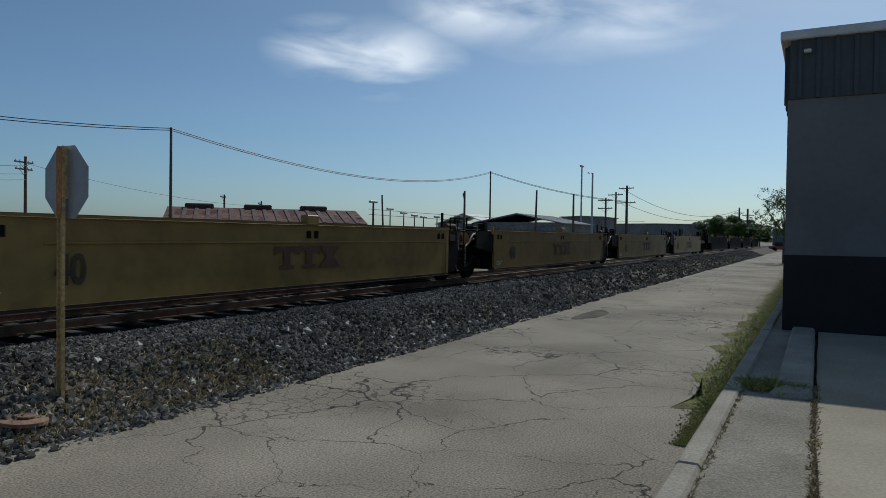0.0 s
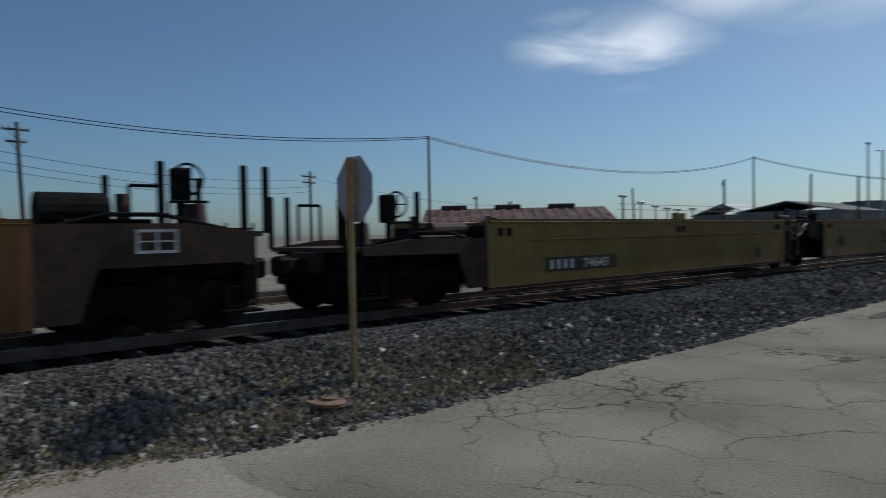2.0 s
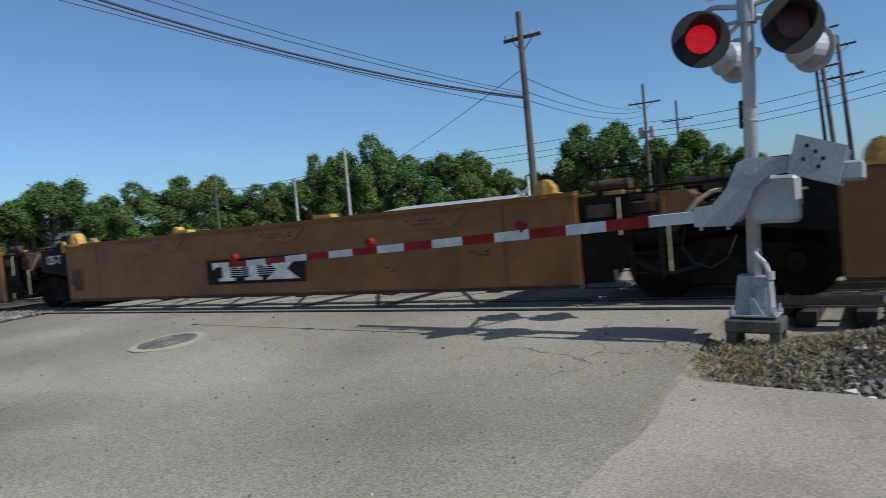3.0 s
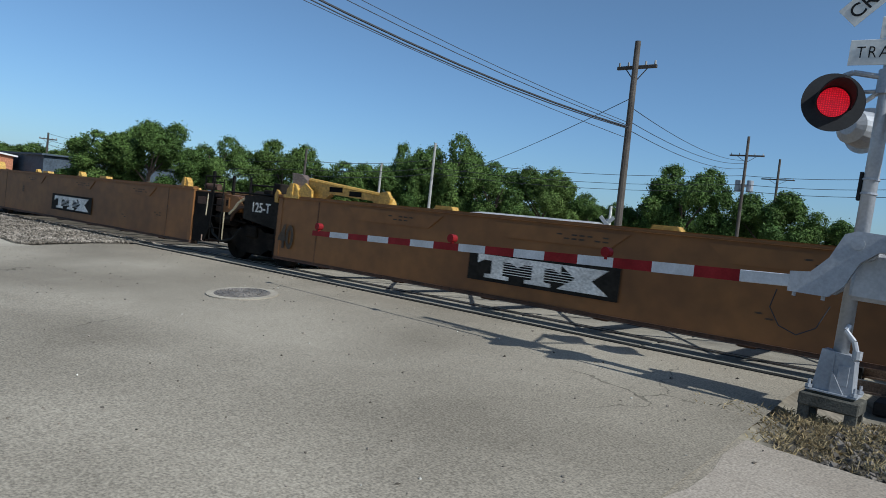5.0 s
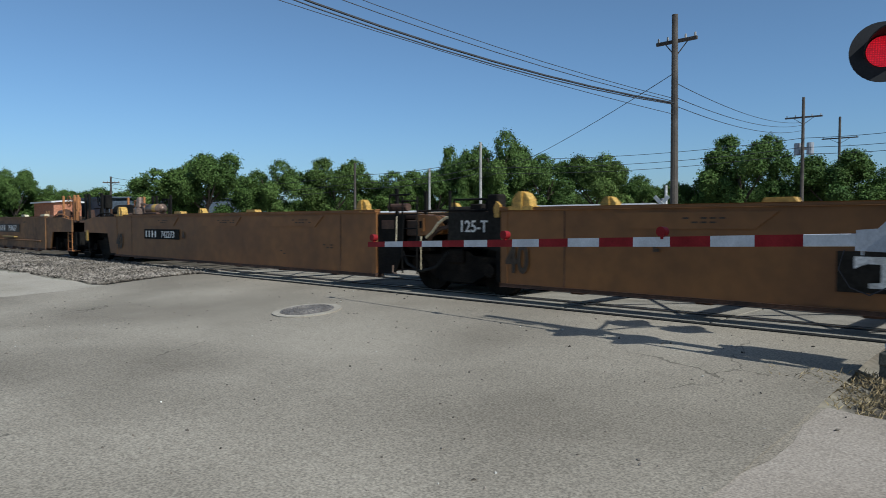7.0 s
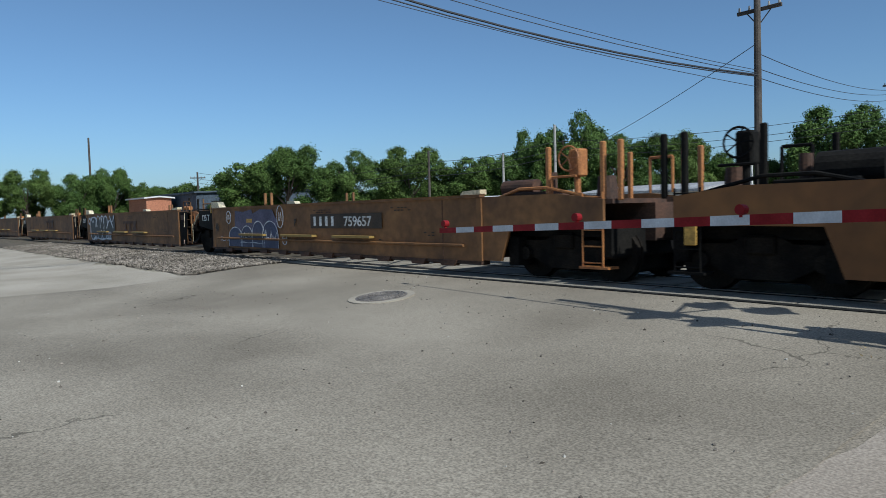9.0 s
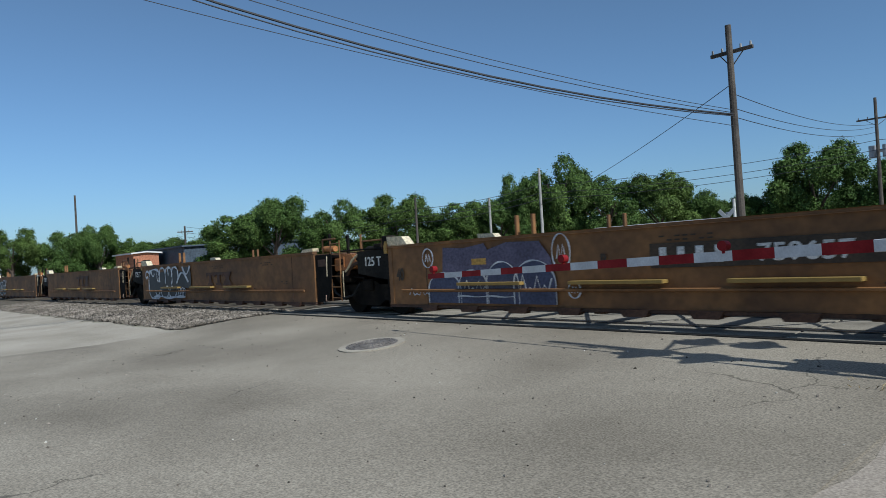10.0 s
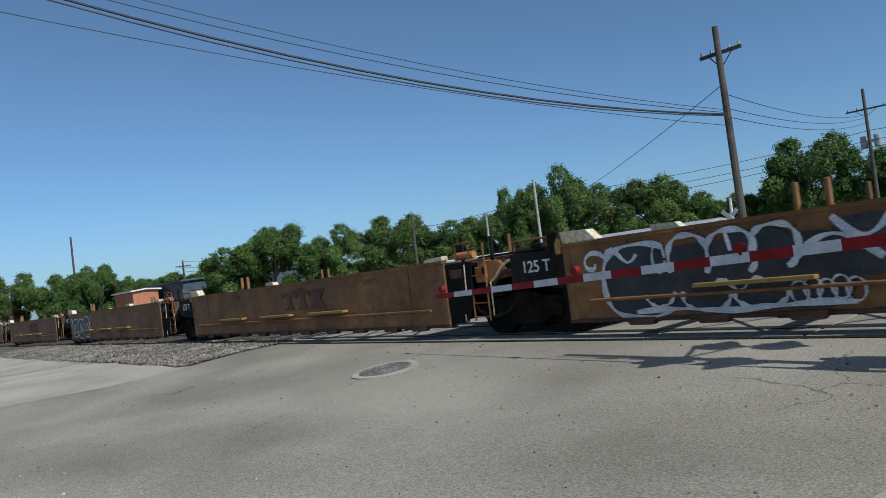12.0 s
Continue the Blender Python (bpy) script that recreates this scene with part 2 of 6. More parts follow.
M = {
    "dirt": mineral(mat("dirt", (0.2, 0.17, 0.13), (0.3, 0.27, 0.2), 0.5, 0.95, bump=0.5)),
    "street": mineral(cracked(cracked(mat("street_asphalt", (0.215, 0.182, 0.133), (0.355, 0.302, 0.226), 0.45, 0.88, bump=0.25, fine=120, grit=0.42), 4.5, 0.05, 0.14, 0.45), 0.8, 0.014, 0.26, 0.28)),
    "cross": mineral(cracked(mat("crossing_asphalt", (0.232, 0.198, 0.147), (0.365, 0.315, 0.238), 0.3, 0.9, bump=0.2, fine=170, grit=0.4), 0.22, 0.006, 0.06, 0.55), 0.0),
    "lot": mineral(cracked(mat("old_concrete", (0.315, 0.275, 0.21), (0.41, 0.36, 0.285), 0.5, 0.9, bump=0.3, fine=60, grit=0.2), 0.3, 0.006, 0.08, 0.5)),
    "cornerpale": mineral(cracked(mat("pale_pinkish_paving", (0.3, 0.25, 0.19), (0.42, 0.355, 0.28), 0.5, 0.9, bump=0.3, fine=100, grit=0.3), 0.5, 0.006, 0.1, 0.5)),
    "slab": mineral(mat("slab_concrete", (0.34, 0.285, 0.2), (0.43, 0.365, 0.265), 0.6, 0.9, bump=0.2, fine=60, grit=0.12)),
    "pave": mineral(mat("pavement_concrete", (0.23, 0.2, 0.15), (0.35, 0.31, 0.24), 0.9, 0.92, bump=0.5, fine=60, grit=0.3)),
    "kerb": mineral(mat("kerb_concrete", (0.3, 0.26, 0.2), (0.42, 0.37, 0.29), 1.4, 0.9, bump=0.3, fine=30, grit=0.18)),
    "ballast": mineral(mat("ballast_bed", (0.08, 0.068, 0.05), (0.16, 0.135, 0.1), 3, 0.95, bump=1.0, fine=9)),
    "stone": mineral(spread(mat("ballast_stone", (0.126, 0.107, 0.084), (0.236, 0.204, 0.166), 0.8, 0.9, bump=0.3, grit=0.25), 0.3, 1.9), 0.9),
    "blackbed": mineral(mat("black_track_bed", (0.012, 0.011, 0.009), (0.04, 0.034, 0.027), 3, 0.95, bump=1.0, fine=9)),
    "turf": mineral(mat("verge_turf", (0.1, 0.1, 0.03), (0.2, 0.19, 0.06), 3, 0.95, bump=0.8, fine=12)),
    "rail": mat("rail_steel", (0.2, 0.13, 0.09), (0.3, 0.22, 0.17), 3, 0.5, 0.6),
    "railtop": mat("rail_worn_steel", (0.26, 0.25, 0.24), (0.36, 0.345, 0.33), 3, 0.38, 1.0, 0.05),
    "tie": mat("tie_wood", (0.014, 0.012, 0.01), (0.04, 0.032, 0.026), 3, 0.9, bump=0.4),
    "panel": mineral(mat("crossing_panel", (0.2, 0.178, 0.14), (0.32, 0.285, 0.225), 1.5, 0.9, fine=40)),
    "tar": dull(mat("black_rubber", (0.012, 0.012, 0.012), (0.03, 0.03, 0.028), 5, 0.8)),
    "yellow": mat("aged_yellow_paint", (0.165, 0.068, 0.017), (0.235, 0.1, 0.024), 0.7, 0.6, bump=0.05, fine=6, grit=0.14),
    "ochre": mat("dusty_yellow_paint", (0.22, 0.135, 0.03), (0.31, 0.2, 0.05), 0.7, 0.62, bump=0.05, fine=6, grit=0.14),
    "brown": mat("weathered_brown_paint", (0.13, 0.062, 0.023), (0.26, 0.122, 0.038), 0.9, 0.7, bump=0.08, fine=7, grit=0.22),
    "lemon": mat("bright_yellow_paint", (0.42, 0.235, 0.04), (0.56, 0.34, 0.07), 1.5, 0.55, bump=0.05),
    "cream": mat("cream_paint", (0.55, 0.45, 0.27), (0.7, 0.6, 0.4), 1.5, 0.6),
    "rust": mat("rusty_steel", (0.042, 0.024, 0.015), (0.098, 0.048, 0.027), 2, 0.8, bump=0.15),
    # Black of sooty parts, and of the boxes that fill in shade below
    "black": dull(mat("soot_shade_black", (0.006, 0.006, 0.006), (0.018, 0.016, 0.013), 2, 0.9)),
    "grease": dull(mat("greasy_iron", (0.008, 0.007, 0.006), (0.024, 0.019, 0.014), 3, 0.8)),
    "decal_black": dull(mat("black_lettering_patch", (0.01, 0.0095, 0.0085), (0.024, 0.022, 0.018), 1.2, 0.8, bump=0.02)),
    "decal_white": mat("white_lettering", (0.55, 0.54, 0.5), (0.75, 0.74, 0.7), 2.5, 0.65, bump=0.02),
    "stencil": mat("dark_stencil", (0.035, 0.025, 0.015), (0.07, 0.045, 0.025), 2, 0.7, bump=0.02),
    "spray_blue": mat("blue_spray_paint", (0.035, 0.04, 0.085), (0.075, 0.085, 0.15), 1.3, 0.6, bump=0.02),
    "spray_lilac": mat("faded_lilac_spray_paint", (0.085, 0.075, 0.12), (0.14, 0.12, 0.18), 1.3, 0.65, bump=0.02),
    "spray_black": mat("black_spray_paint", (0.012, 0.014, 0.018), (0.04, 0.042, 0.046), 1.3, 0.55, bump=0.02),
    "spray_white": mat("white_spray_paint", (0.45, 0.47, 0.5), (0.68, 0.69, 0.7), 3, 0.6, bump=0.02),
    "spray_red": mat("faded_dark_mark", (0.06, 0.028, 0.016), (0.11, 0.048, 0.024), 2, 0.7, bump=0.02),
    "alu": mat("silver_paint", (0.38, 0.38, 0.385), (0.5, 0.5, 0.505), 2.5, 0.45, 0.25, 0.05, grit=0.1),
    "plate": mat("galvanised_plate", (0.3, 0.31, 0.33), (0.41, 0.42, 0.44), 2.5, 0.5, 0.2, 0.05, grit=0.12),
    "signwhite": mat("sign_white", (0.62, 0.6, 0.55), (0.76, 0.74, 0.68), 2, 0.5, bump=0.02, grit=0.08),
    "signback": mat("sign_back_aluminium", (0.34, 0.35, 0.36), (0.45, 0.46, 0.47), 2, 0.45, 0.5, 0.03, grit=0.1),
    "signblack": dull(mat("sign_black", (0.015, 0.015, 0.015), (0.03, 0.03, 0.03), 4, 0.5, bump=0.02)),
    "red": dull(mat("gate_red", (0.19, 0.011, 0.013), (0.27, 0.02, 0.022), 3, 0.5, bump=0.03, grit=0.12)),
    "white": mat("gate_white", (0.5, 0.5, 0.5), (0.66, 0.66, 0.66), 3, 0.5, bump=0.03, grit=0.08),
    "lens": glow("lit_red_lens", (1.0, 0.006, 0.022), 1.15),
    "footing": mat("weathered_footing", (0.05, 0.047, 0.036), (0.11, 0.102, 0.08), 4, 0.92, bump=0.4),
    "hoodblack": mat("matt_black_paint", (0.006, 0.006, 0.007), (0.012, 0.012, 0.013), 4, 0.75, bump=0.02),
    "lens_off": mat("dark_red_lens", (0.05, 0.004, 0.004), (0.09, 0.008, 0.008), 8, 0.25, bump=0.2),
    "orange": mat("rusty_orange_paint", (0.32, 0.12, 0.035), (0.45, 0.19, 0.055), 2, 0.6, bump=0.05),
    "postyellow": mat("faded_yellow_post", (0.36, 0.25, 0.1), (0.48, 0.35, 0.16), 2, 0.7, bump=0.08),
    "wood": mat("pole_wood", (0.052, 0.042, 0.034), (0.115, 0.095, 0.075), 1.2, 0.9, bump=0.3, fine=20),
    "greywood": mat("pole_grey_wood", (0.3, 0.28, 0.25), (0.42, 0.4, 0.36), 1.2, 0.9, bump=0.2),
    "wire": mat("wire_black", (0.012, 0.012, 0.014), (0.025, 0.025, 0.03), 2, 0.6),
    "bark": mat("bark", (0.07, 0.052, 0.04), (0.14, 0.105, 0.08), 3, 0.95, bump=0.6),
    "leaf": dull(spread(mat("leaf_green", (0.052, 0.094, 0.022), (0.128, 0.19, 0.046), 0.5, 0.6, bump=0.0, grit=0.2), 0.55, 1.5)),
    "leaf2": dull(spread(mat("leaf_light_green", (0.065, 0.105, 0.024), (0.13, 0.185, 0.045), 0.35, 0.6, bump=0.0, grit=0.2), 0.55, 1.5)),
    "grass": spread(mat("grass_blades", (0.16, 0.19, 0.035), (0.29, 0.29, 0.075), 2, 0.7, bump=0.0), 0.6, 1.4),
    "straw": spread(mat("dry_straw", (0.26, 0.19, 0.09), (0.42, 0.33, 0.17), 2, 0.8, bump=0.0), 0.6, 1.4),
    "wallgrey": mat("painted_wall_grey", (0.14, 0.138, 0.14), (0.18, 0.178, 0.18), 0.6, 0.85, bump=0.08, grit=0.06),
    "walldark": mat("painted_wall_dark", (0.009, 0.0085, 0.0085), (0.018, 0.017, 0.017), 0.6, 0.8, bump=0.08, grit=0.1),
    "metalgrey": mat("ribbed_metal_dark", (0.045, 0.05, 0.053), (0.075, 0.08, 0.084), 1, 0.55, 0.3, 0.03, grit=0.08),
    "trimwhite": mat("eave_trim", (0.5, 0.5, 0.5), (0.62, 0.62, 0.62), 1.5, 0.6, grit=0.06),
    "whitewall": mat("white_building", (0.62, 0.6, 0.55), (0.74, 0.72, 0.67), 0.6, 0.8, bump=0.03, grit=0.06),
    "brickred": mat("red_building", (0.42, 0.17, 0.09), (0.52, 0.23, 0.13), 0.5, 0.85),
    "bluegrey": mat("blue_grey_building", (0.05, 0.068, 0.09), (0.075, 0.098, 0.125), 0.5, 0.7),
    "farwall": dull(mat("far_wall", (0.16, 0.16, 0.16), (0.24, 0.235, 0.23), 0.3, 0.9)),
    "rustroof": dull(mat("rusty_metal_roof", (0.1, 0.05, 0.04), (0.18, 0.1, 0.08), 0.45, 0.75, fine=4, grit=0.3, low=0.45, high=0.55)),
    "roofpale": dull(mat("pale_roof_sheet", (0.12, 0.08, 0.068), (0.17, 0.118, 0.1), 0.8, 0.7)),
    "palestone": mineral(spread(mat("pale_stone_chip", (0.5, 0.47, 0.4), (0.62, 0.58, 0.5), 3, 0.9), 0.6, 1.1)),
    "roofgrey": mat("roof_grey", (0.3, 0.29, 0.28), (0.42, 0.41, 0.39), 0.6, 0.8),
    "manhole": mat("manhole_iron", (0.14, 0.122, 0.104), (0.25, 0.222, 0.19), 6, 0.75, 0.3, 0.4),
    "lid": mat("orange_iron_lid", (0.15, 0.085, 0.05), (0.25, 0.15, 0.09), 4, 0.85, bump=0.3),
    "pvc": mat("white_pipe", (0.55, 0.53, 0.48), (0.7, 0.68, 0.62), 3, 0.6),
    "glass": mat("dark_glass", (0.02, 0.025, 0.03), (0.03, 0.035, 0.04), 1, 0.08, bump=0.0),
    "carred": mat("car_red", (0.3, 0.05, 0.05), (0.36, 0.07, 0.07), 1, 0.3, bump=0.0),
    "carwhite": mat("car_white", (0.65, 0.65, 0.66), (0.75, 0.75, 0.76), 1, 0.3, bump=0.0),
}


# ---- building helpers ----
def link_mesh(name, me, material, parent=None, label=""):
    ob = new(name, me)
    if material and not me.materials:
        me.materials.append(M[material])
    if parent:
        ob.parent = parent
    if label:
        ob["label"] = label
    return ob


def part(name, bm, material, parent=None, label="", smooth=False):
    me = bpy.data.meshes.new(name)
    bmesh.ops.recalc_face_normals(bm, faces=bm.faces)
    if smooth:
        for f in bm.faces:
            f.smooth = True
    bm.to_mesh(me)
    bm.free()
    return link_mesh(name, me, material, parent, label)


SHARED = {}


def shared(key, name, material, parent, maker, label="", at=None):
    """A part whose mesh is built once under its key and used again by alike parts."""
    if key not in SHARED:
        bm = bmesh.new()
        maker(bm)
        bmesh.ops.recalc_face_normals(bm, faces=bm.faces)
        me = bpy.data.meshes.new(name)
        bm.to_mesh(me)
        bm.free()
        SHARED[key] = me
    ob = link_mesh(name, SHARED[key], material, parent, label)
    if at is not None:
        ob.matrix_basis = at
    return ob


def thing(name, m, label, category, group="", kind=""):
    ob = new(name)
    ob.empty_display_size = 0.2
    ob.matrix_world = m
    return tagged(ob, label, category, group, kind)


def box(bm, x0, x1, y0, y1, z0, z1, bevel=0.0):
    r = bmesh.ops.create_cube(bm, size=1)
    for v in r["verts"]:
        v.co = Vector((x0 + (v.co.x + 0.5) * (x1 - x0), y0 + (v.co.y + 0.5) * (y1 - y0), z0 + (v.co.z + 0.5) * (z1 - z0)))
    if bevel:
        es = list({e for v in r["verts"] for e in v.link_edges})
        bmesh.ops.bevel(bm, geom=es, offset=bevel, segments=1, affect="EDGES")


def tube(bm, p, q, r0, r1=None, seg=10, caps=True):
    p, q = Vector(p), Vector(q)
    d = q - p
    m = Matrix.Translation((p + q) / 2) @ d.to_track_quat("Z", "Y").to_matrix().to_4x4()
    bmesh.ops.create_cone(bm, cap_ends=caps, segments=seg, radius1=r0, radius2=r0 if r1 is None else r1, depth=d.length, matrix=m)


def pipe(bm, pts, r, seg=6):
    for a, b in zip(pts, pts[1:]):
        tube(bm, a, b, r, seg=seg)


def prism(bm, pts, y0, y1):
    """A plate cut to the outline pts in x and z, between y0 and y1."""
    a = [bm.verts.new((x, y0, z)) for x, z in pts]
    b = [bm.verts.new((x, y1, z)) for x, z in pts]
    bm.faces.new(a)
    bm.faces.new(b[::-1])
    n = len(pts)
    for i in range(n):
        bm.faces.new((a[i], a[(i + 1) % n], b[(i + 1) % n], b[i]))


def prism_flat(bm, pts, z0, z1):
    a = [bm.verts.new((x, y, z0)) for x, y in pts]
    b = [bm.verts.new((x, y, z1)) for x, y in pts]
    bm.faces.new(a)
    bm.faces.new(b[::-1])
    n = len(pts)
    for i in range(n):
        bm.faces.new((a[i], a[(i + 1) % n], b[(i + 1) % n], b[i]))


def prism_yz(bm, pts, x0, x1):
    a = [bm.verts.new((x0, y, z)) for y, z in pts]
    b = [bm.verts.new((x1, y, z)) for y, z in pts]
    bm.faces.new(a)
    bm.faces.new(b[::-1])
    n = len(pts)
    for i in range(n):
        bm.faces.new((a[i], a[(i + 1) % n], b[(i + 1) % n], b[i]))


def lettering(name, text, size, material, parent, m, squeeze=1.0, bold=0.0, space=1.0):
    cu = bpy.data.curves.new(name, "FONT")
    cu.body, cu.size, cu.extrude, cu.offset = text, size, 0.002, bold
    cu.space_character = space
    tmp = new(name, cu)
    bpy.context.view_layer.update()
    me = bpy.data.meshes.new_from_object(tmp.evaluated_get(bpy.context.evaluated_depsgraph_get()))
    bpy.data.objects.remove(tmp)
    for v in me.vertices:
        v.co.x *= squeeze
    ob = link_mesh(name, me, material, parent)
    ob.matrix_basis = m
    return ob


def smooth01(a, b, v):
    u = min(1.0, max(0.0, (v - a) / (b - a)))
    return u * u * (3 - 2 * u)


RAIL_TOP, TRACK_Y, CROWN = 0.31, 11.0, 0.28


def street_edge(x):
    """Where the street's paving ends against the ballast; it widens at the crossing corner."""
    return 5.15 + 1.25 * smooth01(3.4, -1.9, x) if x < 3.4 else 5.15


def ground_z(x, y):
    return CROWN * smooth01(4.5, 9.3, y)


def sheet(name, x0, x1, y0, y1, nx, ny, lift, material, wobble=(0, 0, 0, 0), zfun=ground_z, border=False):
    """A stretch of paving or ground, on the lie of the land, with uneven borders (wobble: x0, x1, y0, y1)."""
    bm = bmesh.new()
    rows = []
    for j in range(ny + 1):
        row = []
        for i in range(nx + 1):
            u, v = i / nx, j / ny
            x = x0 + (x1 - x0) * u
            y = y0 + ((street_edge(x) if border else y1) - y0) * v
            w = [noise.noise((x * 1.3 + 7 * k, y * 1.3, k)) + 0.5 * noise.noise((x * 4.1, y * 4.1, k + 9.0)) for k in range(4)]
            x += wobble[0] * w[0] * (1 - u) ** 8 + wobble[1] * w[1] * u ** 8
            y += wobble[2] * w[2] * (1 - v) ** 8 + wobble[3] * w[3] * v ** 8
            row.append(bm.verts.new((x, y, zfun(x, y) + lift)))
        rows.append(row)
    for j in range(ny):
        for i in range(nx):
            bm.faces.new((rows[j][i], rows[j][i + 1], rows[j + 1][i + 1], rows[j + 1][i]))
    return part(name, bm, material)


# ---- ground ----
def build_ground():
    bm = bmesh.new()
    xs = [-900, -200, -60, -20, -1.95, -1.25, 20, 60, 200, 1200]
    ys = [-600, -60, -10, 0, 4.5, 5.3, 6.1, 6.9, 7.7, 8.5, 9.3, 12.4, 13.1, 30, 80, 250, 900]

    def land(x, y):
        # east of the crossing the ground lies lower under the ballast bank
        return ground_z(x, y) - 0.03 if x < -1.5 else -0.03 if y < 13 else 0.13
    g = [[bm.verts.new((x, y, land(x, y))) for x in xs] for y in ys]
    for j in range(len(ys) - 1):
        for i in range(len(xs) - 1):
            bm.faces.new((g[j][i], g[j][i + 1], g[j + 1][i + 1], g[j + 1][i]))
    tagged(part("ground", bm, "dirt"), "bare gravelly dirt ground reaching the horizon", "ground", kind="structure")
    tagged(sheet("road_street", -1.98, 170, 0.74, 1.0, 340, 12, 0.0, "street", (0, 0, 0, 0.16), border=True), "cracked grey asphalt street beside the railway", "road", kind="structure")
    tagged(sheet("road_corner", -1.78, 2.4, 0.745, 1.0, 40, 12, 0.004, "cornerpale", (0.08, 0.5, 0, 0.12), border=True), "smooth pale pinkish paving at the street corner", "road", kind="structure")
    tagged(sheet("road_crossing", -18.0, -1.83, -30, 70, 24, 160, 0.007, "cross", (0.05, 0.04, 0, 0)), "worn grey asphalt road over the crossing", "road", kind="structure")
    tagged(sheet("pavement_lot", -60, -18.03, -30, 6.6, 60, 40, 0.0, "lot", (0, 0.06, 0, 0.5)), "old pale concrete lot beside the road", "pavement", kind="structure")
    # beside the camera: pavement strip, kerb, slab
    flat = lambda x, y: 0.0
    tagged(sheet("pavement_corner", -1.98, 3.0, -30, 0.74, 8, 20, 0.002, "lot", zfun=flat), "worn concrete street corner", "pavement", kind="structure")
    tagged(sheet("pavement", 3.0, 60, -0.1, 0.58, 60, 4, 0.085, "pave", (0, 0, 0.03, 0), zfun=flat), "coarse concrete pavement strip", "pavement", kind="structure")
    tagged(sheet("verge", 7.6, 60, 0.765, 1.16, 120, 6, 0.004, "turf", (0.4, 0, 0, 0.3), zfun=flat), "low olive-green turf along the kerb", "verge", kind="structure")
    tagged(sheet("pavement_slab", 3.0, 14.3, -14, -0.14, 12, 10, 0.09, "slab", (0, 0, 0, 0.03), zfun=flat), "pale smooth concrete driveway slab", "pavement", kind="structure")


# ---- right-hand building ----
def build_building():
    b = thing("warehouse", pose(14.3, 0.42, 0), "grey painted warehouse with dark base and ribbed metal eaves", "building")
    bm = bmesh.new()
    box(bm, 0, 0.3, -1.85, 0, 1.45, 4.25)
    box(bm, 0, 0.3, -14, -3.9, 1.45, 4.25)
    box(bm, 0.3, 40, -0.3, 0, 1.45, 4.25)
    part("wall", bm, "wallgrey", b, "light grey painted wall")
    bm = bmesh.new()
    box(bm, -0.012, 0.3, -1.85, 0.012, 0, 1.45)
    box(bm, -0.012, 0.3, -14, -3.9, 0, 1.45)
    box(bm, 0.3, 40, -0.3, 0.012, 0, 1.45)
    part("base_wall", bm, "walldark", b, "dark painted lower wall")
    bm = bmesh.new()
    box(bm, 0.16, 0.3, -3.9, -1.85, 0, 4.25)
    part("door", bm, "walldark", b, "dark recessed roller door")
    for i in range(48):
        y = -0.02 - i * 0.29
        shared("rib_panel", "metal_panel", "metalgrey", b, lambda q: (box(q, -0.03, 0.3, -0.29, 0, 4.25, 5.3), box(q, -0.07, -0.03, -0.2, -0.13, 4.25, 5.3)), at=pose(0, y, 0))
    for i in range(60):
        shared("rib_side", "metal_panel", "metalgrey", b, lambda q: (box(q, 0, 0.6, -0.2, 0.04, 4.25, 5.3), box(q, 0.1, 0.3, 0.04, 0.08, 4.25, 5.3)), at=pose(0.33 + i * 0.62, 0, 0))
    bm = bmesh.new()
    box(bm, -0.14, 40, -14, 0.14, 5.3, 5.46, 0.02)
    part("eave", bm, "trimwhite", b, "pale metal eave trim")
    bm = bmesh.new()
    box(bm, 0.3, 40, -14, -0.3, 5.1, 5.28)
    box(bm, 39.7, 40, -14, -0.3, 0, 5.1)
    box(bm, 0.3, 40, -14, -13.7, 0, 5.1)
    part("roof", bm, "roofgrey", b)
    bm = bmesh.new()
    box(bm, -0.18, -0.06, -0.36, -0.24, 5.04, 5.1, 0.015)
    part("wall_lamp", bm, "signwhite", b, "small floodlight under the eave")


def build_kerbs():
    k = thing("kerb", pose(0, 0, 0), "pale concrete street kerb with joints", "kerb", kind="structure")
    for i in range(20):
        x0 = 2.6 + i * 2.83
        shared("kerbstone", "kerbstone", "kerb", k, lambda q: box(q, 0, 2.815, 0.58, 0.76, -0.1, 0.115, 0.025), at=pose(x0, 0.004 * math.sin(i * 2.1), 0.004 * math.sin(i * 3.7)))
    s = thing("concrete_block", pose(8.7, 0, 0), "long low concrete strip along the warehouse yard", "concrete block")
    bm = bmesh.new()
    box(bm, 0, 5.5, -0.1, 0.26, 0, 0.17, 0.03)
    part("block", bm, "kerb", s)
    bm = bmesh.new()
    box(bm, -0.5, -0.03, -0.1, 0.3, 0, 0.14, 0.04)
    part("broken_end", bm, "kerb", s, "cracked pale end piece")


# ---- railway ----
def ballast_z(x, y):
    e = street_edge(x)
    up = smooth01(e, e + 1.3, y) * (0.43 - 0.23 * smooth01(0.5, -1.5, x) if x < 0.5 else 0.43)
    down = smooth01(7.2, 8.5, y) * 0.17 + smooth01(8.45, 9.25, y) * 0.22
    return up - down + 0.03 * noise.noise((x * 0.8, y * 0.8, 0.0)) + 0.02 * noise.noise((x * 2.5, y * 2.5, 3.0))


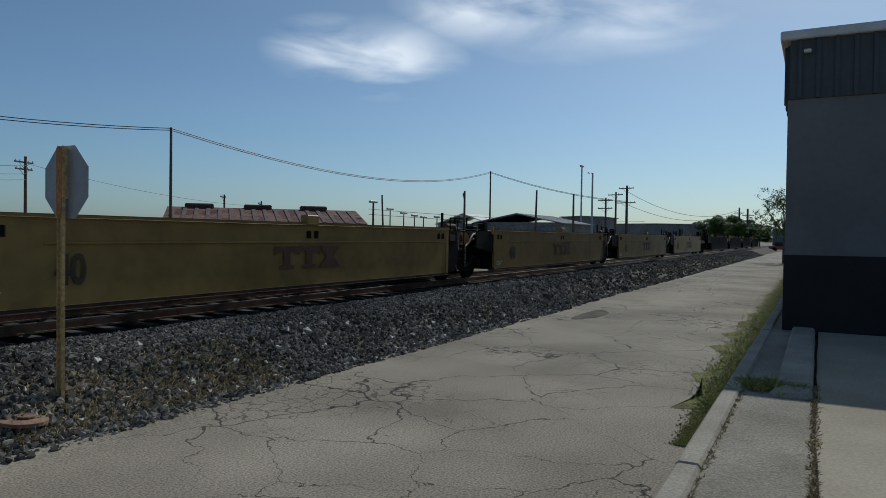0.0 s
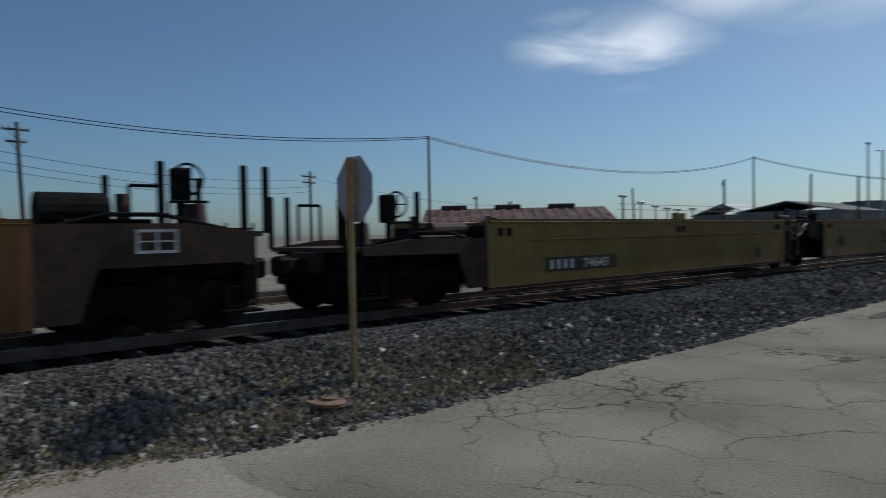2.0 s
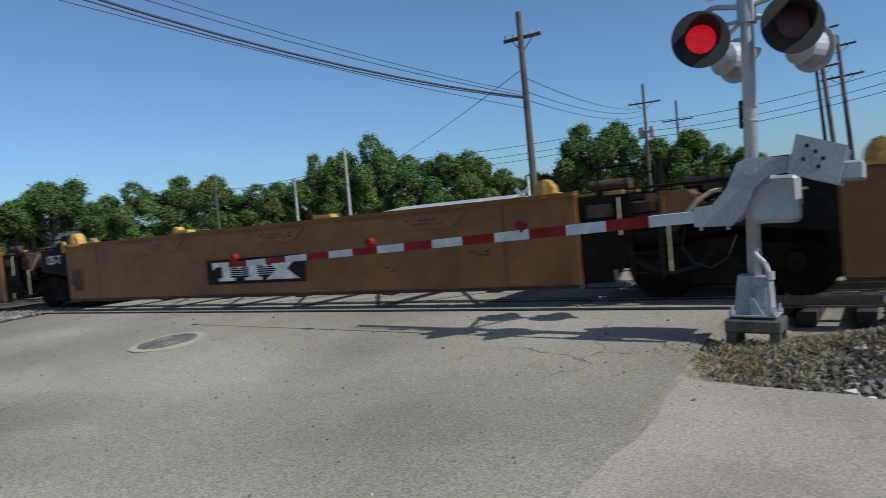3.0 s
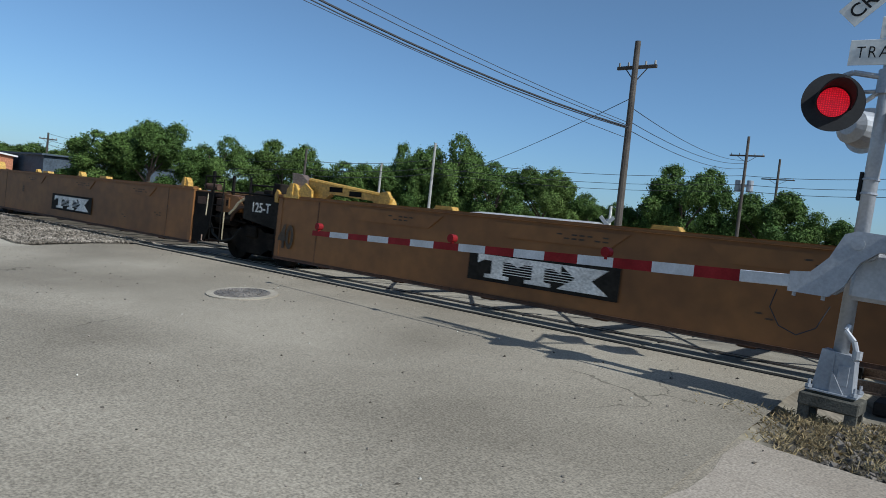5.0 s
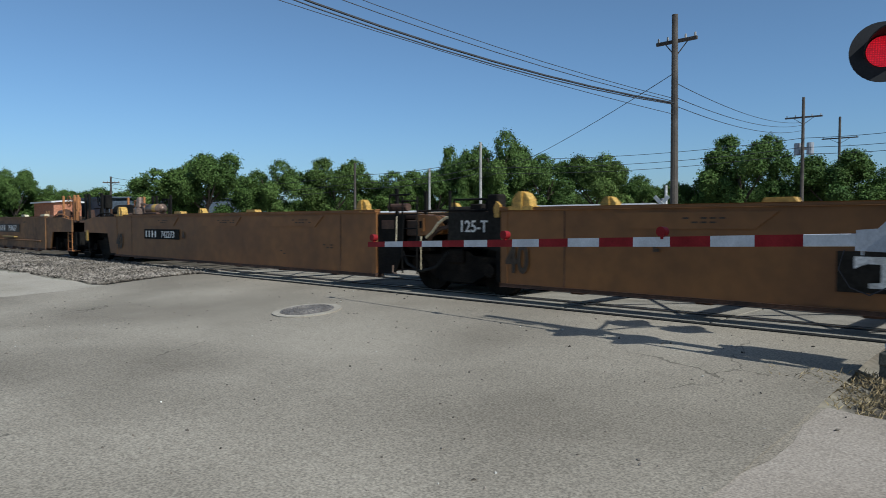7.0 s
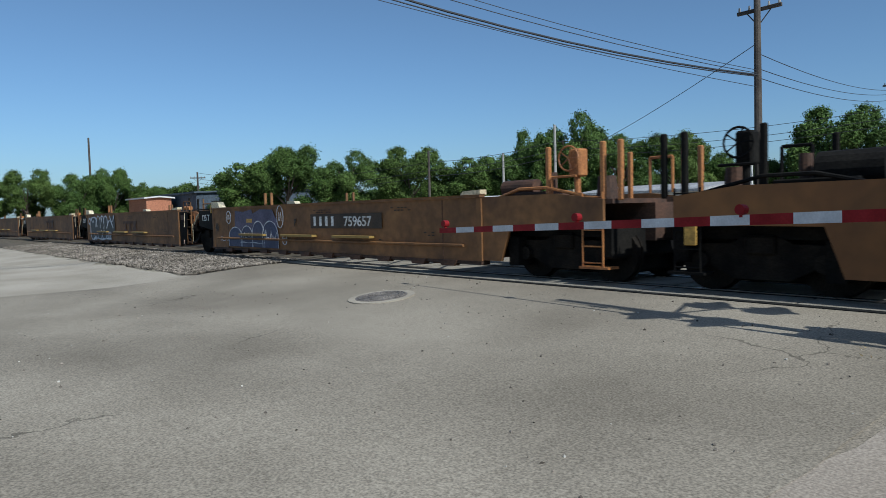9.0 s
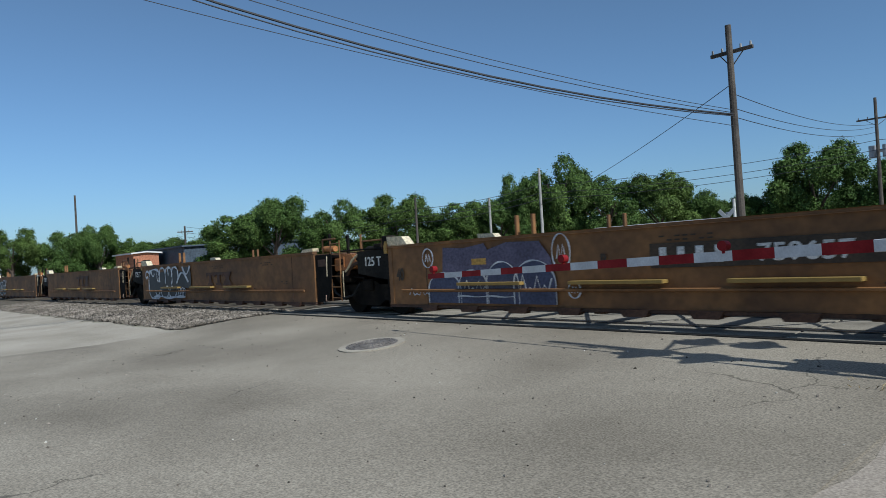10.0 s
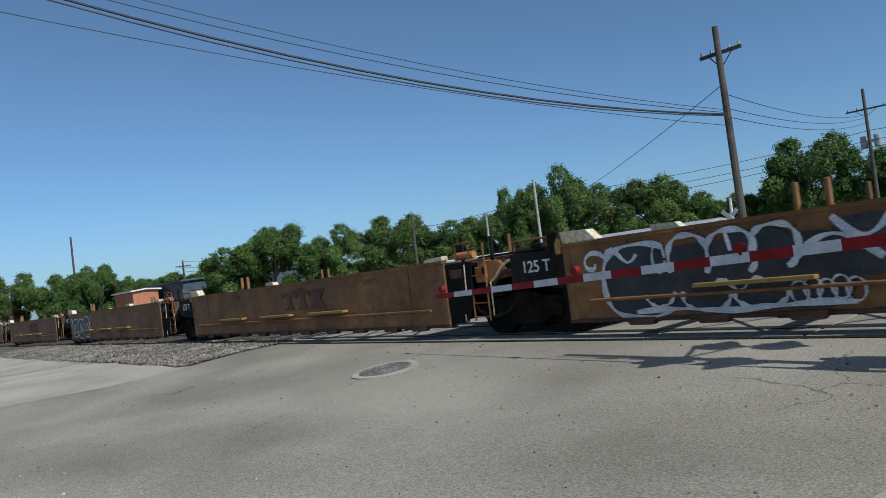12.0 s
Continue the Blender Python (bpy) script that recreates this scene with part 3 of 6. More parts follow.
def stones(name, n, place, size, label, seed, material="stone"):
    rng = np.random.default_rng(seed)
    base = np.array([(1, 0, 0), (-1, 0, 0), (0, 1, 0), (0, -1, 0), (0, 0, 1), (0, 0, -1)], float)
    tri = np.array([(0, 2, 4), (2, 1, 4), (1, 3, 4), (3, 0, 4), (2, 0, 5), (1, 2, 5), (3, 1, 5), (0, 3, 5)])
    verts = np.empty((n, 6, 3))
    for i in range(n):
        x, y, z = place(rng)
        q = rng.normal(size=(3, 3))
        u, _, w = np.linalg.svd(q)
        s = size * (0.55 + 0.9 * rng.random() ** 2) * (0.7 + 0.6 * rng.random(3))
        verts[i] = (base * s * (0.75 + 0.5 * rng.random((6, 3)))) @ (u @ w) + (x, y, z)
    faces = (tri[None] + 6 * np.arange(n)[:, None, None]).reshape(-1, 3)
    me = bpy.data.meshes.new(name)
    me.from_pydata(verts.reshape(-1, 3).tolist(), [], faces.tolist())
    ob = link_mesh(name, me, material)
    return tagged(ob, label, "gravel", kind="stuff")


def build_ballast():
    bed = lambda x, y: ballast_z(x, y) - 0.01
    tagged(sheet("ballast_bank", -1.6, 170, 5.05, 13.2, 300, 40, 0.0, "ballast", (0.3, 0, 0.2, 0), zfun=bed), "bank of dark grey crushed stone beside the rails", "ballast", kind="structure")
    # Near-black sheet 3 cm above the ballast bank, along the track
    tagged(sheet("track_bed", -1.5, 120, 9.0, 13.1, 160, 12, 0.03, "blackbed", (0.3, 0, 0.25, 0), zfun=bed), "near-black stone bed between the ties", "ballast", kind="structure")
    tagged(sheet("ballast_bank_west", -90, -18.6, 6.9, 13.2, 160, 20, 0.012, "ballast", (0, 0.6, 0.3, 0)), "low bed of crushed stone along the rails", "ballast", kind="structure")

    def near(rng):
        x = -1.2 + 17.5 * rng.random() ** 1.25
        e = street_edge(x)
        y = e - 0.12 + (10.0 - e) * rng.random()
        if x < 0.4 and y < 8.0 and rng.random() < 0.7:
            x += 2.0
        return x, y, ballast_z(x, y) + 0.012

    def far(rng):
        x = 16 + 70 * rng.random() ** 1.6
        y = 5.1 + 5.0 * rng.random()
        return x, y, ballast_z(x, y) + 0.012

    def west(rng):
        x = -18.3 - 30 * rng.random() ** 1.4
        y = 6.7 + 3.4 * rng.random()
        return x, y, ground_z(x, y) + 0.02

    stones("ballast_stones", 52000, near, 0.031, "loose sharp grey ballast stones with pale chips", 3)
    stones("ballast_stones", 16000, far, 0.06, "loose sharp grey ballast stones with pale chips", 4)
    def foot(rng):
        x = -0.5 + 22 * rng.random() ** 1.4
        y = street_edge(x) + 0.05 + abs(rng.normal()) * 0.5
        return x, y, (ballast_z(x, y) if y > street_edge(x) else 0) + 0.012

    def road_grit(rng):
        x, y = -17.5 + 16 * rng.random(), 0.5 + 8.6 * rng.random() ** 0.8
        return x, y, ground_z(x, y) + 0.01

    stones("road_grit", 360, road_grit, 0.014, "small dark grit scattered on the road", 7)
    stones("road_grit", 70, road_grit, 0.012, "small pale grit scattered on the road", 8, "palestone")
    stones("pale_chips", 420, foot, 0.042, "scattered pale stone chips at the bank's foot", 6, "palestone")
    stones("ballast_stones", 20000, west, 0.036, "loose grey ballast stones beside the road", 5)


def build_track(y, ties):
    t = thing("railway_track", pose(0, y, 0), "standard gauge railway track with dark timber ties", "railway track", kind="structure")
    for sy in (-0.7525, 0.7525):
        bm = bmesh.new()
        box(bm, -160, 200, sy - 0.036, sy + 0.036, RAIL_TOP - 0.04, RAIL_TOP - 0.003)
        box(bm, -160, 200, sy - 0.009, sy + 0.009, RAIL_TOP - 0.13, RAIL_TOP - 0.04)
        box(bm, -160, 200, sy - 0.07, sy + 0.07, RAIL_TOP - 0.155, RAIL_TOP - 0.13)
        part("rail", bm, "rail", t)
        bm = bmesh.new()
        box(bm, -160, 200, sy - 0.03, sy + 0.03, RAIL_TOP - 0.003, RAIL_TOP + 0.001)
        part("rail_head", bm, "railtop", t, "polished running surface")
    if ties:
        for i in range(170):
            x = -60 + i * 0.62
            if -18.4 < x < -1.6:
                continue
            shared("tie", "tie", "tie", t, lambda q: box(q, -0.11, 0.11, -1.3, 1.3, RAIL_TOP - 0.32, RAIL_TOP - 0.16, 0.012), at=pose(x, 0.03 * math.sin(i * 5.3), 0, 0, 0, 0.6 * math.sin(i * 3.1)))
    return t


def build_crossing():
    c = thing("crossing_surface", pose(0, TRACK_Y, 0), "concrete crossing panels with black rubber flangeway strips", "crossing panels", kind="structure")
    for i in range(7):
        for key, y0, y1 in (("pin", -0.56, 0.56), ("pout", -1.6, -0.92), ("pfar", 0.92, 1.6)):
            shared(key, "panel", "panel", c, lambda q, a=y0, b=y1: box(q, 0.02, 2.36, a, b, 0.1, RAIL_TOP - 0.008, 0.01), at=pose(-18.3 + i * 2.38, 0, 0.002 * math.sin(i * 2.0)))
    for y0, y1 in ((-0.92, -0.79), (-0.715, -0.56), (0.56, 0.715), (0.79, 0.92), (-1.76, -1.605), (1.605, 1.72)):
        bm = bmesh.new()
        box(bm, -18.3, -1.6, y0, y1, 0.1, RAIL_TOP - 0.012)
        part("rubber_strip", bm, "tar", c, "black rubber strip")


# ---- train ----
UNIT = 13.4
SIDE = 1.5
LOW, TOP = 0.31, 1.58


def truck(parent, x):
    t = new("truck")
    t.parent = parent
    t.location = (x, 0, 0)
    for sy in (-1.0, 1.0):
        def frame_plate(q, sy=sy):
            prism(q, [(-1.25, 0.62), (-1.15, 0.72), (-0.45, 0.74), (-0.3, 0.82), (0.3, 0.82), (0.45, 0.74), (1.15, 0.72), (1.25, 0.62), (1.2, 0.42), (0.75, 0.4), (0.4, 0.22), (-0.4, 0.22), (-0.75, 0.4), (-1.2, 0.42)], sy - 0.09, sy + 0.09)
        shared(("frame", sy), "side_frame", "grease", t, frame_plate)
        for k in (-0.89, 0.89):
            shared(("bearing", sy), "bearing_cap", "grease", t, lambda q, sy=sy: tube(q, (0, sy * 1.08, 0), (0, sy * 1.2, 0), 0.13, seg=10), at=pose(k, 0, 0.483))
    shared("springs", "spring_nest", "grease", t, lambda q: [tube(q, (dx, sy * 0.98, 0.3), (dx, sy * 0.98, 0.62), 0.07, seg=8) for dx in (-0.18, 0, 0.18) for sy in (-1, 1)])
    shared("bolster", "bolster", "grease", t, lambda q: box(q, -0.22, 0.22, -1.15, 1.15, 0.58, 0.86, 0.03))
    # Solid black box standing in for the truck's shade between the wheels
    shared("shade_fill", "truck_shade_fill", "black", t, lambda q: box(q, -1.1, 1.1, -0.6, 0.6, 0.14, 0.6, 0.05))
    sets = []
    for k in (-0.89, 0.89):
        def wheels(q):
            for sy in (-1, 1):
                tube(q, (0, sy * 0.69, 0), (0, sy * 0.82, 0), 0.48, seg=24)
                tube(q, (0, sy * 0.67, 0), (0, sy * 0.70, 0), 0.505, seg=24)
                for a in range(5):
                    g = a * 2 * math.pi / 5
                    tube(q, (0.27 * math.cos(g), sy * 0.81, 0.27 * math.sin(g)), (0.27 * math.cos(g), sy * 0.835, 0.27 * math.sin(g)), 0.05, seg=6)
            tube(q, (0, -1.1, 0), (0, 1.1, 0), 0.085, seg=10)
        w = shared("wheelset", "wheelset", "grease", t, wheels)
        w.location = (k, 0, 0.483)
        sets.append((w, k))
    return sets


WHEELS = []


def ladder(bm, x, y, z0, z1, w=0.42):
    for dx in (0, w):
        tube(bm, (x + dx, y, z0), (x + dx, y, z1), 0.018, seg=6)
    n = max(2, int((z1 - z0) / 0.3))
    for i in range(n + 1):
        z = z0 + (z1 - z0) * (i + 0.3) / (n + 0.6)
        tube(bm, (x, y, z), (x + w, y, z), 0.014, seg=6)


def wedge(bm, x, w, h, y, d, flip=1):
    """A folded house-shaped guide with a raised middle rib and a foot plate."""
    a, b = min(x, x + w * flip), max(x, x + w * flip)
    prism(bm, [(a, TOP), (b, TOP), (b - 0.06 * w, TOP + 0.62 * h), (b - 0.3 * w, TOP + h), (a + 0.28 * w, TOP + h), (a + 0.06 * w, TOP + 0.6 * h)], y - d / 2, y + d / 2)
    box(bm, a + 0.4 * w, a + 0.58 * w, y - d / 2 - 0.025, y + d / 2 + 0.01, TOP, TOP + h * 1.06)
    box(bm, a - 0.05, b + 0.05, y - d / 2 - 0.02, y + d / 2, TOP + 0.005, TOP + 0.07)


def well_car(s, paint, trim, label, left_end=False, right_end=False, style="a", name="well_car"):
    """One articulated well unit. Its origin is the left end of the well, on the rails' centre line."""
    u = thing(name, pose(s, TRACK_Y, RAIL_TOP), label, "rail car", "cars of the passing train")
    for y in (-SIDE, SIDE):
        s_ = -1 if y < 0 else 1

        def plate(q, y=y, s_=s_):
            box(q, 0, UNIT, min(y, y - 0.06 * s_), max(y, y - 0.06 * s_), LOW, TOP)
        shared(("side", style, y, paint), "side_panel", paint, u, plate)
        for x in (0.0, UNIT - 0.14):
            shared(("endpost", y, paint), "end_post", paint, u, lambda q, y=y, s_=s_: box(q, 0, 0.14, min(y, y + 0.01 * s_), max(y, y + 0.01 * s_), LOW, TOP - 0.02), at=pose(x, 0, 0))
        if style == "a":
            for x0 in (2.2, 5.7, 9.2):
                shared(("stiff", y, paint), "stiffener", paint, u, lambda q, y=y, s_=s_: prism(q, [(0, TOP - 0.06), (0.3, TOP - 0.3), (2.1, TOP - 0.3), (2.4, TOP - 0.06)], min(y, y + 0.022 * s_), max(y, y + 0.022 * s_)), at=pose(x0, 0, 0))
        shared(("chord", y, trim), "top_chord", trim, u, lambda q, y=y, s_=s_: box(q, 0, UNIT, y - 0.09 * s_, y + 0.035 * s_, TOP, TOP + 0.055, 0.012))
        shared(("sill", y), "bottom_sill", "rust", u, lambda q, y=y, s_=s_: box(q, 0, UNIT, y - 0.2 * s_, y + 0.02 * s_, LOW - 0.06, LOW, 0.01))
    for y in (-1.44, 1.14):
        shared(("ledge", y), "floor_ledge", "rust", u, lambda q, y=y: box(q, 0, UNIT, y, y + 0.3, LOW, LOW + 0.04))
    for i in range(5):
        for k in (-1, 1):
            shared(("diagonal", k), "floor_brace", "rust", u, lambda q, k=k: tube(q, (0.1, -1.2 * k, LOW - 0.03), (1.98, 1.2 * k, LOW - 0.03), 0.035, seg=6), at=pose(1.5 + i * 2.08, 0, 0))
    for i in range(6):
        shared("crossbar", "cross_bearer", "rust", u, lambda q: box(q, -0.12, 0.12, -1.44, 1.44, LOW - 0.1, LOW, 0.01), at=pose(1.5 + i * 2.08, 0, 0))
    for x in (0.0, UNIT - 0.08):
        shared(("bulk",), "bulkhead", "black", u, lambda q: box(q, 0, 0.08, -1.43, 1.43, LOW + 0.06, TOP - 0.08), at=pose(x, 0, 0))
    if style == "b":
        for y in (-SIDE - 0.002, SIDE + 0.002):
            s_ = -1 if y < 0 else 1
            shared(("pipe", y), "side_pipe", "brown", u, lambda q, y=y, s_=s_: tube(q, (0.5, y + 0.05 * s_, 0.62), (12.9, y + 0.05 * s_, 0.62), 0.03, seg=6))
            for k, (x0, w) in enumerate(((2.4, 1.7), (5.2, 1.8), (8.0, 1.7))):
                shared(("step", y, w), "step_plate", "ochre", u, lambda q, y=y, s_=s_, w=w: box(q, 0, w, min(y, y + 0.16 * s_), max(y, y + 0.16 * s_), 0.72, 0.78, 0.006), at=pose(x0, 0, 0))
            for x in (1.4, 2.6, 3.9, 5.1, 6.4, 7.6, 8.9, 10.1, 11.4, 12.4):
                shared(("brk", y), "jack_bracket", "rust", u, lambda q, y=y, s_=s_: prism(q, [(-0.28, LOW), (0.28, LOW), (0.2, LOW - 0.12), (-0.2, LOW - 0.12)], min(y - 0.1 * s_, y + 0.06 * s_), max(y - 0.1 * s_, y + 0.06 * s_)), at=pose(x, 0, 0))
    if style == "c":
        for y in (-SIDE, SIDE):
            s_ = -1 if y < 0 else 1
            shared(("band", y), "side_rib", "ochre", u, lambda q, y=y, s_=s_: box(q, 1.2, UNIT - 0.3, min(y, y + 0.03 * s_), max(y, y + 0.03 * s_), 1.2, 1.235, 0.006))
            for x in (0.35, 0.6, 7.0, 7.25, 12.8, 13.05):
                shared(("hole", y), "hand_hole", "black", u, lambda q, y=y, s_=s_: box(q, -0.07, 0.07, min(y - 0.01, y + 0.006 * s_), max(y + 0.01, y + 0.006 * s_), 1.3, 1.46), at=pose(x, 0, 0))
        shared("hatch", "guide_block", trim, u, lambda q: box(q, 6.9, 7.3, -1.55, -1.35, TOP, TOP + 0.22, 0.02))
    # container guides on the top chord
    for y in (-SIDE + 0.06, SIDE - 0.06):
        if style == "a":
            shared(("g1", y), "corner_guide", "lemon", u, lambda q, y=y: wedge(q, 0.25, 0.4, 0.3, y, 0.2), "bright yellow corner guide")
            shared(("g2", y), "corner_guide", "lemon", u, lambda q, y=y: (wedge(q, 13.1, 0.34, 0.26, y, 0.14, -1)), "bright yellow corner guide")
            for x in (4.6, 8.6):
                shared(("g3", y), "side_guide", "lemon", u, lambda q, y=y: prism(q, [(-0.22, TOP + 0.05), (0.22, TOP + 0.05), (0.18, TOP + 0.12), (-0.18, TOP + 0.12)], y - 0.09, y + 0.09), "pale yellow guide cap", at=pose(x, 0, 0))
        elif style == "b":
            shared(("g4", y), "corner_guide", "cream", u, lambda q, y=y: prism(q, [(0.05, TOP + 0.04), (0.75, TOP + 0.04), (0.55, TOP + 0.24), (0.0, TOP + 0.26)], y - 0.1, y + 0.12), "cream corner guide")
            shared(("g5", y), "corner_guide", "cream", u, lambda q, y=y: prism(q, [(UNIT - 0.6, TOP + 0.05), (UNIT, TOP + 0.05), (UNIT, TOP + 0.15), (UNIT - 0.5, TOP + 0.13)], y - 0.09, y + 0.09), "cream corner guide")
            for x in (3.9, 4.3):
                shared(("stake", y), "stake", "brown", u, lambda q, y=y: box(q, 0, 0.06, y - 0.04, y + 0.04, TOP, TOP + 0.42, 0.01), at=pose(x, 0, 0))
    if style != "c":
        for k, (x, z, n) in enumerate(((3.3, 1.36, 5), (6.9, 1.36, 7), (10.4, 1.36, 6), (11.6, 0.8, 3), (9.9, 0.62, 2))):
            shared(("data", n), "stencil_data", "stencil", u, lambda q, n=n: [box(q, 0.13 * i, 0.13 * i + 0.09, -SIDE - 0.0255, -SIDE - 0.0225, r * 0.06, r * 0.06 + 0.024) for i in range(n) for r in (0, 1) if (i * 3 + r) % 4], "small unreadable stencilled data", at=pose(x, 0, z))["kind"] = "stuff"
        shared(("seam", paint), "plate_seam", "rust", u, lambda q: box(q, 0, 0.02, -SIDE - 0.006, -SIDE + 0.01, LOW, TOP - 0.02), at=pose(1.3, 0, 0))
        shared(("seam", paint), "plate_seam", "rust", u, None, at=pose(12.2, 0, 0))
    # left end: over the shared truck, or a full end platform
    axles = []
    if left_end:
        axles += end_platform(u, -1, paint, style)
    else:
        shared(("ldeck", style), "end_deck", "rust", u, lambda q: (box(q, -1.55, 0, -1.3, 1.3, TOP - 0.1, TOP - 0.02, 0.01), box(q, -1.6, 0, -0.5, 0.5, 0.75, 1.4, 0.05)))
        for y in (-1.47, 1.43):
            shared(("lplate", y), "capacity_plate", "decal_black", u, lambda q, y=y: prism(q, [(-1.3, 1.02), (0.0, 0.85), (0.0, TOP - 0.02), (-1.3, TOP - 0.02)], y, y + 0.04), "black end plate with capacity lettering")
        if style == "c":
            lettering("capacity_text", "125-T", 0.2, "decal_white", u, pose(0.16, -SIDE - 0.028, 0.42, 90), 0.9, 0.004)
        else:
            lettering("capacity_text", "125-T" if style == "a" else "125 T", 0.3, "decal_white", u, pose(-1.02, -1.474, 1.2, 90), 0.95, 0.004)
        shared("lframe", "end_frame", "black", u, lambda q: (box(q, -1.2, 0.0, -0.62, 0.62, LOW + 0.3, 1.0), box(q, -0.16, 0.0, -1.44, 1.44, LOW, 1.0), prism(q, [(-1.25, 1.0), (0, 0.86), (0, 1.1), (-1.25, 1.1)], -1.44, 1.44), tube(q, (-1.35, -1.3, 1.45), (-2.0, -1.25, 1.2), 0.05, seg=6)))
        shared("lpipe", "brake_hose", "rust" if style != "b" else "orange", u, lambda q: pipe(q, [(-1.3, -1.35, 1.3), (-1.6, -1.38, 1.25), (-1.85, -1.36, 1.1), (-2.0, -1.3, 0.95), (-2.2, -1.3, 0.9)], 0.04))
        shared(("lbox", style), "brake_box", "yellow" if style != "b" else "orange", u, lambda q: (prism(q, [(-2.3, 1.1), (-1.62, 1.16), (-1.5, 1.3), (-1.75, 1.5), (-2.3, 1.54)], -1.34, -0.9), box(q, -2.22, -2.06, -1.36, -1.34, 1.2, 1.46, 0.004)))
        shared("lslot", "box_slot", "black", u, lambda q: box(q, -2.18, -2.1, -1.364, -1.36, 1.26, 1.4))
        shared("lhose", "pale_hose", "cream", u, lambda q: pipe(q, [(-1.95, -1.4, 1.08), (-1.75, -1.42, 1.2), (-1.6, -1.42, 1.36), (-1.42, -1.41, 1.46), (-1.2, -1.4, 1.48)], 0.028), "pale worn air hose")
        shared("lgear", "brake_gear", "grease", u, lambda q: (tube(q, (-1.9, -0.7, TOP - 0.02), (-1.15, -0.7, TOP - 0.02), 0.13, seg=12), box(q, -1.0, -0.7, -1.2, -0.9, TOP - 0.05, TOP + 0.14, 0.02), box(q, -0.45, -0.2, -1.35, -1.1, TOP - 0.04, TOP + 0.3, 0.02), tube(q, (-2.3, -1.3, TOP + 0.02), (-0.4, -1.3, TOP + 0.02), 0.022, seg=6)))
        shared("lpin", "guide_pin", "lemon", u, lambda q: prism(q, [(-0.14, TOP - 0.12), (-0.04, TOP - 0.12), (-0.02, TOP + 0.1), (-0.1, TOP + 0.16), (-0.16, TOP + 0.05)], -1.52, -1.46), "small yellow guide tongue")
        shared(("lposts", style), "grab_rail", "black" if style != "b" else "brown", u, lambda q: (pipe(q, [(-0.5, -1.3, TOP), (-0.5, -1.3, TOP + 0.22), (-1.3, -1.3, TOP + 0.22), (-1.3, -1.3, TOP)], 0.02), pipe(q, [(-1.5, -1.2, TOP - 0.05), (-1.5, -1.2, TOP + 0.4)], 0.03)))
        axles += truck(u, -1.42)
    if right_end:
        axles += end_platform(u, 1, paint, style)
    else:
        shared(("rdeck", style), "end_deck", "rust", u, lambda q: (box(q, UNIT, UNIT + 1.5, -1.25, 1.25, TOP - 0.14, TOP - 0.06, 0.01), box(q, UNIT, UNIT + 1.5, -0.45, 0.45, 0.75, 1.35, 0.05)))
        for y in (-1.47, 1.42):
            shared(("rplate", y), "end_plate", "black", u, lambda q, y=y: prism(q, [(UNIT, LOW), (UNIT + 0.5, LOW + 0.02), (UNIT + 0.72, 0.7), (UNIT + 0.78, TOP - 0.04), (UNIT, TOP - 0.04)], y, y + 0.05))
        # brake gear, hoses and rods over the shared truck
        shared("rpatch", "rust_patch", "rust", u, lambda q: box(q, UNIT + 0.14, UNIT + 0.5, -1.478, -1.47, 1.24, 1.42, 0.002))
        shared("rstrap", "grab_iron", "cream", u, lambda q: pipe(q, [(UNIT + 0.62, -1.5, 1.5), (UNIT + 0.62, -1.52, 0.98)], 0.009), "thin pale grab iron")
        shared("rfoot", "foot_iron", "rail", u, lambda q: pipe(q, [(UNIT + 0.5, -1.5, 0.5), (UNIT + 0.52, -1.52, 0.36), (UNIT + 0.64, -1.52, 0.34)], 0.014))
        shared("rgear", "brake_cylinder", "grease", u, lambda q: (tube(q, (UNIT + 0.75, -1.2, 0.95), (UNIT + 1.35, -1.2, 0.95), 0.15, seg=12), tube(q, (UNIT + 1.35, -1.2, 0.95), (UNIT + 1.75, -1.15, 0.9), 0.03, seg=6)))
        shared("rhose", "air_hose", "tar", u, lambda q: pipe(q, [(UNIT + 0.6, -1.4, 0.9), (UNIT + 0.85, -1.42, 0.55), (UNIT + 1.2, -1.42, 0.42), (UNIT + 1.6, -1.4, 0.5), (UNIT + 1.9, -1.38, 0.8)], 0.03))
        shared("rrod", "lever", "cream", u, lambda q: tube(q, (UNIT + 1.25, -1.44, 0.45), (UNIT + 1.25, -1.44, 1.1), 0.012, seg=6), "pale uncoupling lever")
        for dx, h in ((0.25, 0.5), (1.1, 0.42)):
            shared(("rpost", h), "upright_post", "black" if style != "b" else "brown", u, lambda q, h=h: box(q, -0.04, 0.04, -0.03, 0.03, TOP - 0.1, TOP + h, 0.01), at=pose(UNIT + dx, -1.15, 0))
        shared(("rladder", style), "ladder", "black" if style != "b" else "brown", u, lambda q: (ladder(q, UNIT + 0.72, -1.44, 0.35, TOP + 0.3), pipe(q, [(UNIT + 0.3, -1.4, TOP), (UNIT + 0.3, -1.4, TOP + 0.35), (UNIT + 0.9, -1.4, TOP + 0.35)], 0.02)))
        shared(("rbox", style), "valve_box", "rust" if style != "b" else "orange", u, lambda q: (box(q, UNIT + 0.75, UNIT + 1.05, -1.36, -1.1, 1.1, 1.42, 0.02), tube(q, (UNIT + 0.2, -1.3, TOP + 0.1), (UNIT + 0.75, -1.3, TOP + 0.1), 0.08, seg=8)))
    for w, k in axles:
        WHEELS.append((w, k))
    return u


def metal_of(style):
    return {"a": "black", "b": "orange", "c": "black"}[style]


